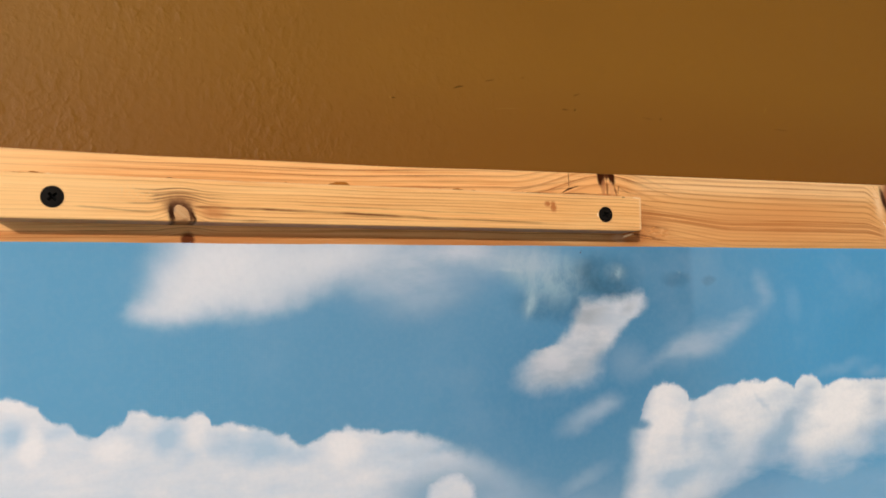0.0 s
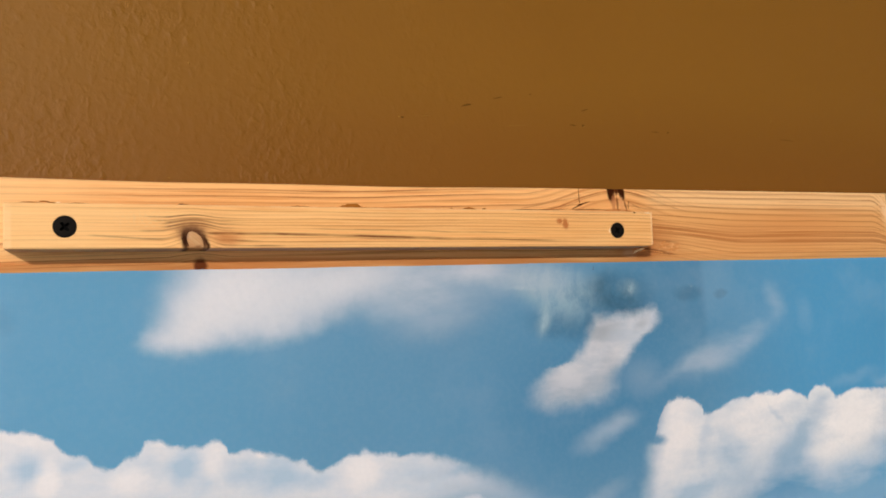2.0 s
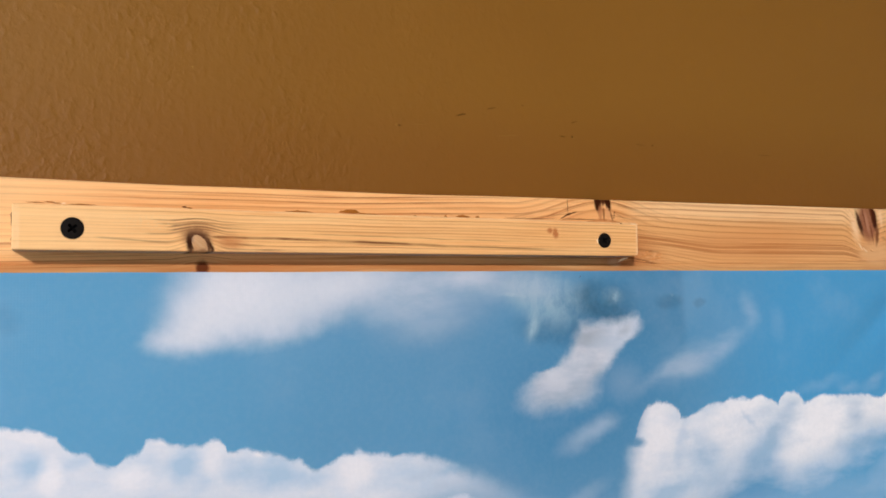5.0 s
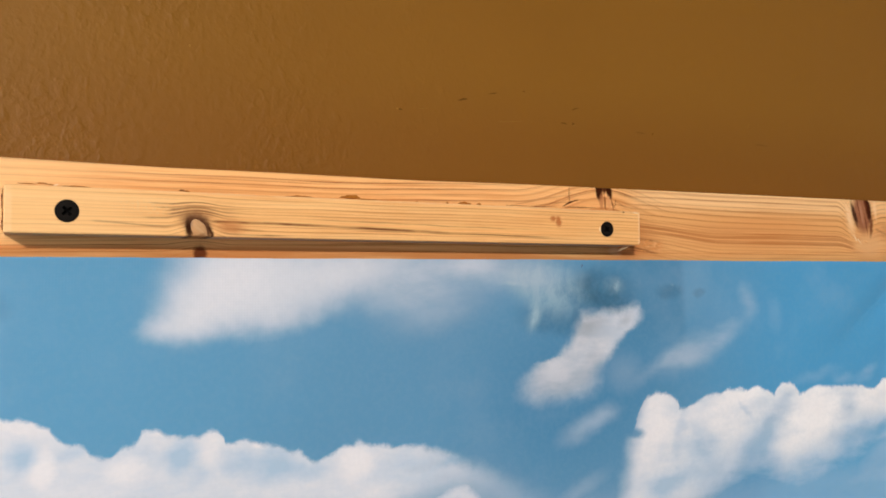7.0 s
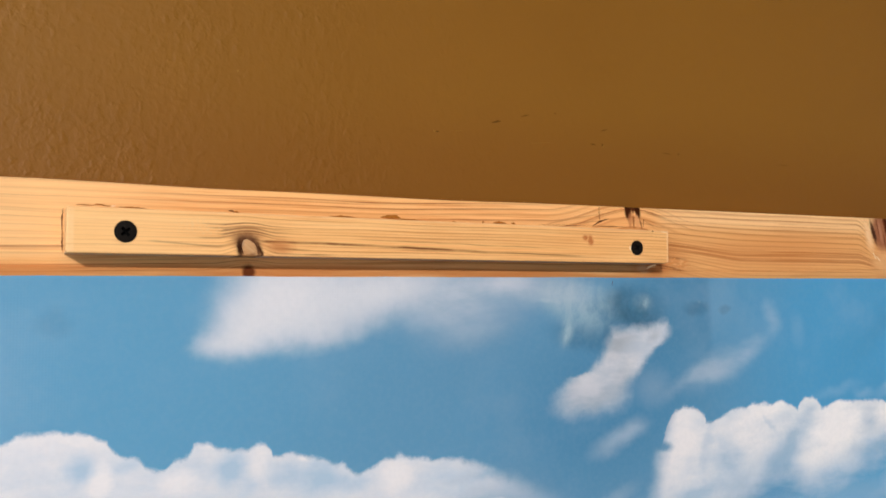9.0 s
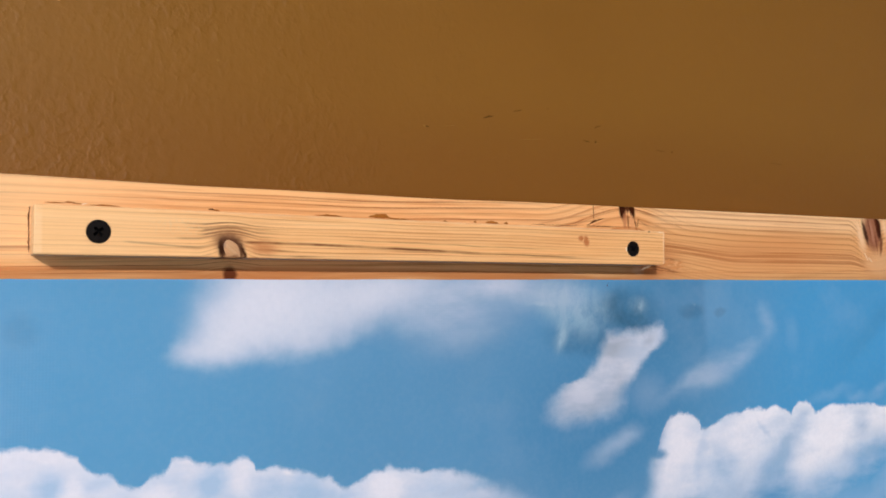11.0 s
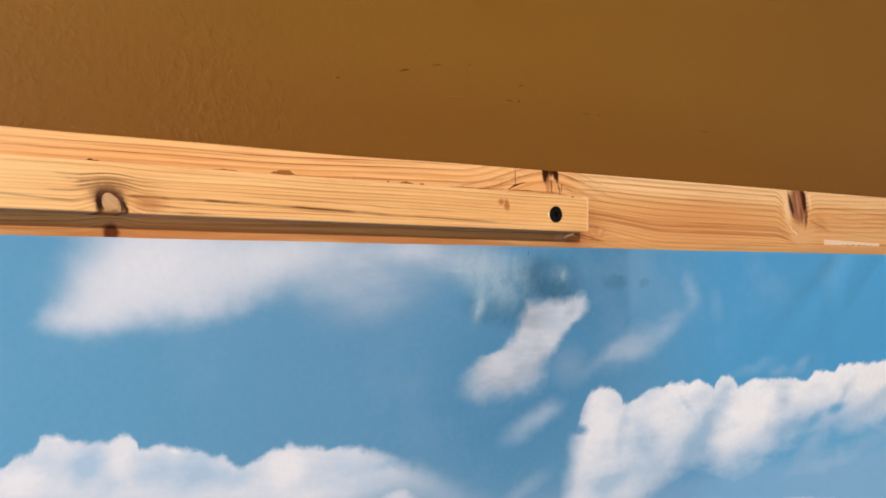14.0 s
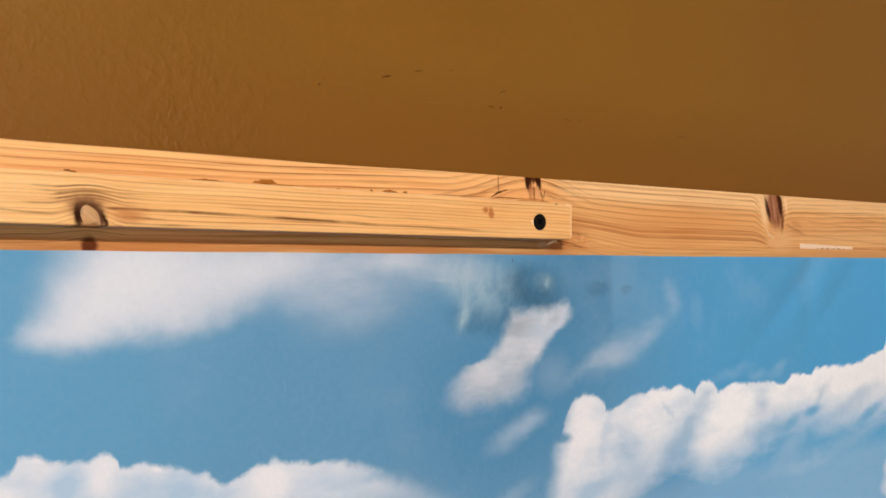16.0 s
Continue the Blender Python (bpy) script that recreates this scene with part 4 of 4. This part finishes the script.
def screw(x, z, r, turn, label):
    """A countersunk cross-head screw; its flat head faces the room."""
    bm = bmesh.new()
    rings, around = 26, 96

    def height(rr, a):
        c, s = abs(rr * math.cos(a)), abs(rr * math.sin(a))
        arm = max(0.0, 1 - (min(c, s) / 0.13) ** 4) * max(0.0, min(1.0, (0.50 - max(c, s)) / 0.12))
        return -0.55 * arm * (1 - 0.5 * rr) + 0.05 * (1 - rr * rr)

    grid = []
    for i in range(rings + 1):
        rr = i / rings
        grid.append([bm.verts.new((r * rr * math.cos(a), -r * height(rr, a - radians(turn)), r * rr * math.sin(a)))
                     for a in (2 * math.pi * j / around for j in range(around))] if i else [bm.verts.new((0, -r * height(0, 0), 0))])
    for j in range(around):
        bm.faces.new((grid[0][0], grid[1][(j + 1) % around], grid[1][j]))
        for i in range(1, rings):
            bm.faces.new((grid[i][j], grid[i][(j + 1) % around], grid[i + 1][(j + 1) % around], grid[i + 1][j]))
    prev = grid[-1]
    for rr, d in ((1.0, 0.06), (0.96, 0.14), (0.45, 0.75), (0.38, 3.2)):
        ring = [bm.verts.new((r * rr * math.cos(2 * math.pi * j / around), r * d, r * rr * math.sin(2 * math.pi * j / around))) for j in range(around)]
        for j in range(around):
            bm.faces.new((prev[j], prev[(j + 1) % around], ring[(j + 1) % around], ring[j]))
        prev = ring
    bmesh.ops.recalc_face_normals(bm, faces=bm.faces[:])
    pit = bm.copy()
    for mesh, sunk in ((bm, True), (pit, False)):
        out = [f for f in mesh.faces for c in (f.calc_center_median(),) if (c.y > 0.02 * r and math.hypot(c.x, c.z) < 0.62 * r and c.y < 0.7 * r and f.normal.y < 0.3) == sunk]
        bmesh.ops.delete(mesh, geom=out, context="FACES")
    ob = link("wood_screw", bm, M_BLACK, smooth=False)
    part("cross_recess", pit, M_PIT_SHADE, ob, "dark cross-shaped driver recess")
    ob.location = (x, 0.0001, BASE + z)
    return tagged(ob, label, "screw", "screws in the batten")


def canvas():
    """Deep canvas panel: the print hangs a little uneven in front of its frame."""
    nx, nz = 260, 70
    x0, x1, z1 = -0.55, 1.05, -0.55
    front = []
    bm = bmesh.new()
    for i in range(nx + 1):
        x = x0 + (x1 - x0) * i / nx
        ztop = -0.0091 + TILT_B * x + 0.0003 * noise.noise((x * 14, 3.0, 0)) + 0.00015 * noise.noise((x * 60, 8.0, 0))
        col = []
        for j in range(nz + 1):
            f = (j / nz) ** 1.5
            z = ztop + (z1 - ztop) * f
            y = CANVAS_Y - 0.036 * max(z, -0.40)
            fold = 0.0022 * math.exp(-((x - 0.4935 - 1.26 * (z + 0.0358)) / 0.011) ** 2) + 0.0016 * math.exp(-((x - 0.518) / 0.006) ** 2) + 0.0014 * math.exp(-((x - 0.552 - 1.0 * (z + 0.028)) / 0.010) ** 2)
            y += fold * math.exp(-((z + 0.030) / 0.030) ** 2)
            y += 0.0006 * noise.noise((x * 9, z * 9, 1.7)) * min(1.0, (ztop - z) / 0.03)
            col.append(bm.verts.new((x, y, z)))
        front.append(col)
    for i in range(nx):
        for j in range(nz):
            bm.faces.new((front[i][j], front[i][j + 1], front[i + 1][j + 1], front[i + 1][j]))
    # turned-over edges of the sheet
    back = bmesh.new()
    top = [[back.verts.new((c[0].co.x, y, c[0].co.z)) for y in (c[0].co.y, WALL_Y)] for c in front]
    low = [[back.verts.new((c[nz].co.x, y, z1)) for y in (c[nz].co.y, WALL_Y)] for c in front]
    for i in range(nx):
        back.faces.new((top[i][0], top[i + 1][0], top[i + 1][1], top[i][1]))
        back.faces.new((low[i][0], low[i][1], low[i + 1][1], low[i + 1][0]))
        back.faces.new((top[i][1], top[i + 1][1], low[i + 1][1], low[i][1]))
    for i in (0, nx):
        back.faces.new((top[i][0], top[i][1], low[i][1], low[i][0]))
    thing = new("sky_canvas")
    thing.location = (0, 0, BASE)
    bmesh.ops.recalc_face_normals(bm, faces=bm.faces[:])
    part("printed_sheet", bm, M_CANVAS, thing, smooth=True)
    part("folded_edge", back, M_CANVAS, thing)
    tick = sliver(0.2722, -0.0094, 0.2717, -0.0118, 0.0005, 0.0001, 12)
    lay("pencil_tick", tick, CANVAS_Y + 0.0004, M_GAP, thing)
    return tagged(thing, "canvas printed with blue sky and white clouds below a board", "canvas print")


def sliver(x0, z0, x1, z1, wide, thick, seed, lean=0.0):
    """A thin torn chip, pointed at both ends, lying on a face that looks to -y (y = 0 there)."""
    rnd = random.Random(seed)
    bm = bmesh.new()
    n = 9
    rows = []
    dx, dz = x1 - x0, z1 - z0
    ln = math.hypot(dx, dz)
    ux, uz = dx / ln, dz / ln
    for i in range(n + 1):
        f = i / n
        w = wide * (math.sin(math.pi * min(1, max(0, f))) ** 0.7) * rnd.uniform(0.65, 1.1) + wide * 0.04
        c = lean * math.sin(math.pi * f)
        mx, mz = x0 + dx * f - uz * c, z0 + dz * f + ux * c
        up, dn = w * rnd.uniform(0.65, 1.0), w * rnd.uniform(0.15, 0.25)
        rows.append([bm.verts.new((mx - uz * o, y, mz + ux * o)) for o, y in
                     ((-dn, 0.0), (-dn * 0.5, -thick), (up * 0.4, -thick * rnd.uniform(0.6, 1.0)), (up, 0.0))])
    for a, b in zip(rows, rows[1:]):
        for j in range(3):
            bm.faces.new((a[j], b[j], b[j + 1], a[j + 1]))
        bm.faces.new((a[3], b[3], b[0], a[0]))
    bm.faces.new(rows[0])
    bm.faces.new(rows[-1][::-1])
    bmesh.ops.recalc_face_normals(bm, faces=bm.faces[:])
    return bm


def lay(name, bm, y, material, parent, label=""):
    for v in bm.verts:
        v.co.y += y
    return part(name, bm, material, parent, label)


def board_details(ob):
    """Torn fibre along the batten's upper edge, a crack, frayed and loose fibres."""
    y = BOARD_Y
    for i, (x0, x1, z, w) in enumerate(((0.0045, 0.0122, 0.0213, 0.0004), (0.0118, 0.0160, 0.0216, 0.0006), (0.0150, 0.0185, 0.0212, 0.0004), (0.0212, 0.0330, 0.0209, 0.0005),
                                        (0.0685, 0.0712, 0.0211, 0.0007), (0.0705, 0.0735, 0.0207, 0.0006), (0.1160, 0.1300, 0.0205, 0.0007),
                                        (0.1425, 0.1535, 0.0209, 0.0021), (0.1520, 0.1630, 0.0202, 0.0008), (0.1815, 0.1835, 0.0201, 0.0007),
                                        (0.1985, 0.2000, 0.0203, 0.0009), (0.2050, 0.2130, 0.0203, 0.0012), (0.2160, 0.2185, 0.0203, 0.0010))):
        dark = i == 4
        lay("torn_fibre", sliver(x0, z, x1, z - 0.0001, w, 0.0005, 40 + i), y, M_GAP if dark else M_TORN, ob)
    lay("chip_glint", sliver(0.0182, 0.0208, 0.0206, 0.0214, 0.0007, 0.0004, 55), y, M_CHIP_GLINT, ob)
    # crevice along the joint towards the batten's end
    lay("crevice", sliver(0.232, 0.0203, 0.266, 0.0207, 0.0003, 0.0002, 5), y, M_GAP, ob)
    lay("crevice", sliver(0.266, 0.0207, 0.2905, 0.0208, 0.00045, 0.0002, 6), y, M_GAP, ob)
    lay("crevice", sliver(0.2672, 0.0207, 0.2780, 0.0250, 0.0010, 0.0003, 7, 0.0003), y, M_GAP, ob)
    lay("crevice", sliver(0.3015, 0.0212, 0.3020, 0.0260, 0.0004, 0.0002, 8), y, M_GAP, ob)
    lay("crack", sliver(0.2719, 0.0238, 0.2716, 0.0322, 0.00035, 0.0002, 9), y, M_GAP, ob, "thin dark vertical crack")
    # dark joint beside the batten's other end
    lay("crevice", sliver(-0.0006, 0.0092, -0.0005, 0.0196, 0.0005, 0.0003, 10, 0.0002), y, M_GAP, ob)
    lay("crevice", sliver(-0.0005, 0.0012, -0.0006, 0.0105, 0.0005, 0.0003, 11), y, M_GAP, ob)
    lay("torn_fibre", sliver(0.222, -0.0073, 0.262, -0.0062, 0.0013, 0.0003, 33), y, M_TORN, ob)
    # loose pale fibres
    for i, (x0, z0, x1, z1, w) in enumerate(((0.3195, 0.0003, 0.3270, 0.0022, 0.0011), (0.3240, -0.0012, 0.3350, 0.0000, 0.0010), (0.3215, 0.0022, 0.3245, 0.0042, 0.0008),
                                             (0.3290, 0.0010, 0.3340, 0.0026, 0.0007), (0.3085, 0.0000, 0.3150, 0.0010, 0.0008), (0.3120, 0.0022, 0.3185, 0.0016, 0.0007),
                                             (0.3062, -0.0020, 0.3130, -0.0010, 0.0008), (0.3160, -0.0018, 0.3230, -0.0024, 0.0007))):
        lay("loose_fibre", sliver(x0, z0, x1, z1, w, 0.0004, 60 + i), y, M_PALE, ob)
    # frayed wood round the second knot and a pale scrap under the batten's end
    for i, (x0, z0, x1, z1, w) in enumerate(((0.4845, 0.0120, 0.4862, 0.0080, 0.0009), (0.4872, 0.0105, 0.4900, 0.0062, 0.0010), (0.4905, 0.0080, 0.4940, 0.0048, 0.0010), (0.4955, 0.0072, 0.5000, 0.0056, 0.0009),
                                             (0.4782, 0.0252, 0.4838, 0.0246, 0.0007), (0.4800, 0.0205, 0.4828, 0.0180, 0.0006), (0.3035, -0.0024, 0.3105, 0.0000, 0.0014))):
        lay("frayed_fibre", sliver(x0, z0, x1, z1, w, 0.0005, 80 + i), y, M_CHIP_GLINT if i in (1, 2, 6) else M_FRAY, ob)


def paper_label():
    """A strip of a paper label; its lower edge goes behind the lip, which hides most of a line of print."""
    bm = bmesh.new()
    rows = []
    for i in range(13):
        x = 0.5222 + 0.0608 * i / 12
        top = 0.0027 - 0.0011 * i / 12 + 0.0001 * noise.noise((x * 90, 5.0, 0))
        low = lip_line(x) - 0.0006
        y = BOARD_Y - 0.0003
        rows.append([bm.verts.new(p) for p in ((x, BOARD_Y, low), (x, y, low), (x, y, top - 0.0003), (x, y + 0.0002, top), (x, BOARD_Y, top))])
    for a, b in zip(rows, rows[1:]):
        for j in range(5):
            bm.faces.new((a[j], a[(j + 1) % 5], b[(j + 1) % 5], b[j]))
    bm.faces.new(rows[0])
    bm.faces.new(rows[-1][::-1])
    bmesh.ops.recalc_face_normals(bm, faces=bm.faces[:])
    ob = link("paper_label", bm, M_PAPER)
    ob.location = (0, 0, BASE)
    for x, w, h in ((0.5415, 0.0030, 0.0007), (0.5470, 0.0042, 0.0010), (0.5530, 0.0040, 0.0012), (0.5600, 0.0046, 0.0010), (0.5660, 0.0034, 0.0012), (0.5720, 0.0030, 0.0007)):
        z = lip_line(x)
        part("print_bar", box(x - w / 2, x + w / 2, BOARD_Y - 0.0004, BOARD_Y - 0.0002, z - 0.0003, z + h * 0.4), M_PRINT, ob, "dark bar of print")
    return tagged(ob, "strip of white paper label stuck low on the pine board", "label")


def wall_nicks():
    """Small scratches where the paint is knocked off."""
    for i, (x, z, ln, turn, w, pale) in enumerate(((0.2145, 0.0762, 0.0062, 14, 0.0010, 0), (0.2325, 0.0811, 0.0056, 12, 0.0006, 0), (0.1792, 0.0682, 0.0022, 0, 0.0008, 0), (0.1774, 0.0684, 0.0014, -30, 0.0012, 1),
                                                   (0.2770, 0.0684, 0.0042, -6, 0.0007, 0), (0.2834, 0.0684, 0.0015, 30, 0.0013, 0), (0.2840, 0.0679, 0.0012, 0, 0.0009, 1), (0.2846, 0.0771, 0.0048, 18, 0.0005, 0),
                                                   (0.2420, 0.0668, 0.0150, 5, 0.0003, 1), (0.3295, 0.0668, 0.0070, -4, 0.00035, 0), (0.3384, 0.0668, 0.0013, 40, 0.0009, 0), (0.4120, 0.0768, 0.0050, 62, 0.0004, 1),
                                                   (0.4230, 0.0656, 0.0110, -2, 0.0003, 0), (0.1905, 0.0696, 0.0080, 8, 0.0003, 1), (0.0656, 0.0347, 0.0012, 20, 0.0007, 1), (0.0752, 0.0890, 0.0014, 70, 0.0011, 1),
                                                   (0.2517, 0.0840, 0.0014, 20, 0.0005, 0))):
        c, s = math.cos(radians(turn)) * ln / 2, math.sin(radians(turn)) * ln / 2
        lay("paint_nick", sliver(x - c, z - s, x + c, z + s, w, 0.00015, 100 + i), WALL_Y, M_NICK_PALE if pale else M_NICK, WALL)


def batten_details(ob):
    """Small chips in the batten's face and a painted glint on a screw's rim."""
    # this sliver imitates the bright glint on the small screw's rim
    lay("chip_glint", sliver(0.2780, 0.0066, 0.2777, 0.0090, 0.0007, 0.0005, 90), 0.0, M_CHIP_GLINT, ob, "pale sliver standing for a glint on the screw's rim")
    lay("dark_pit", sliver(0.2922, 0.0170, 0.2936, 0.0172, 0.0007, 0.0002, 91), 0.0, M_GAP, ob, "small dark pit")
    lay("chip_glint", sliver(0.2985, 0.0171, 0.3026, 0.0168, 0.0006, 0.0003, 92), 0.0, M_CHIP_GLINT, ob, "pale scuff on the corner")


def knot_plug(ob):
    """Oval end of a branch, a little proud of the batten's face and cut off at its lower edge."""
    bm = bmesh.new()
    n, m = 26, 6
    mid = bm.verts.new((0.0742, -0.0004, 0.0020))
    prev = None
    first = None
    for j in range(1, m + 1):
        f = j / m
        ring = []
        for i in range(n):
            a = 2 * math.pi * i / n
            rx, rz = 0.0036 + 0.0003 * math.sin(3 * a), 0.0060 + 0.0004 * math.cos(2 * a + 1)
            x, z = rx * f * math.cos(a), rz * f * math.sin(a)
            x, z = x - 0.26 * z, z
            ring.append(bm.verts.new((0.0742 + x, -0.0004 + 0.0006 * f ** 3, max(0.0004, 0.0022 + z))))
        for i in range(n):
            if prev is None:
                bm.faces.new((mid, ring[(i + 1) % n], ring[i]))
            else:
                bm.faces.new((prev[i], prev[(i + 1) % n], ring[(i + 1) % n], ring[i]))
        prev = ring
    bmesh.ops.recalc_face_normals(bm, faces=bm.faces[:])
    part("knot_plug", bm, M_PLUG, ob, "pale oval knot with a dark rim", smooth=True)


BOARD = board()
BATTEN = batten()
board_details(BOARD)
knot_plug(BATTEN)
batten_details(BATTEN)
wall_nicks()
paper_label()
screw(*SCREWS[0], 40, "large black cross-head screw in the batten's end")
screw(*SCREWS[1], 35, "small black cross-head screw beside the batten's end")
canvas()
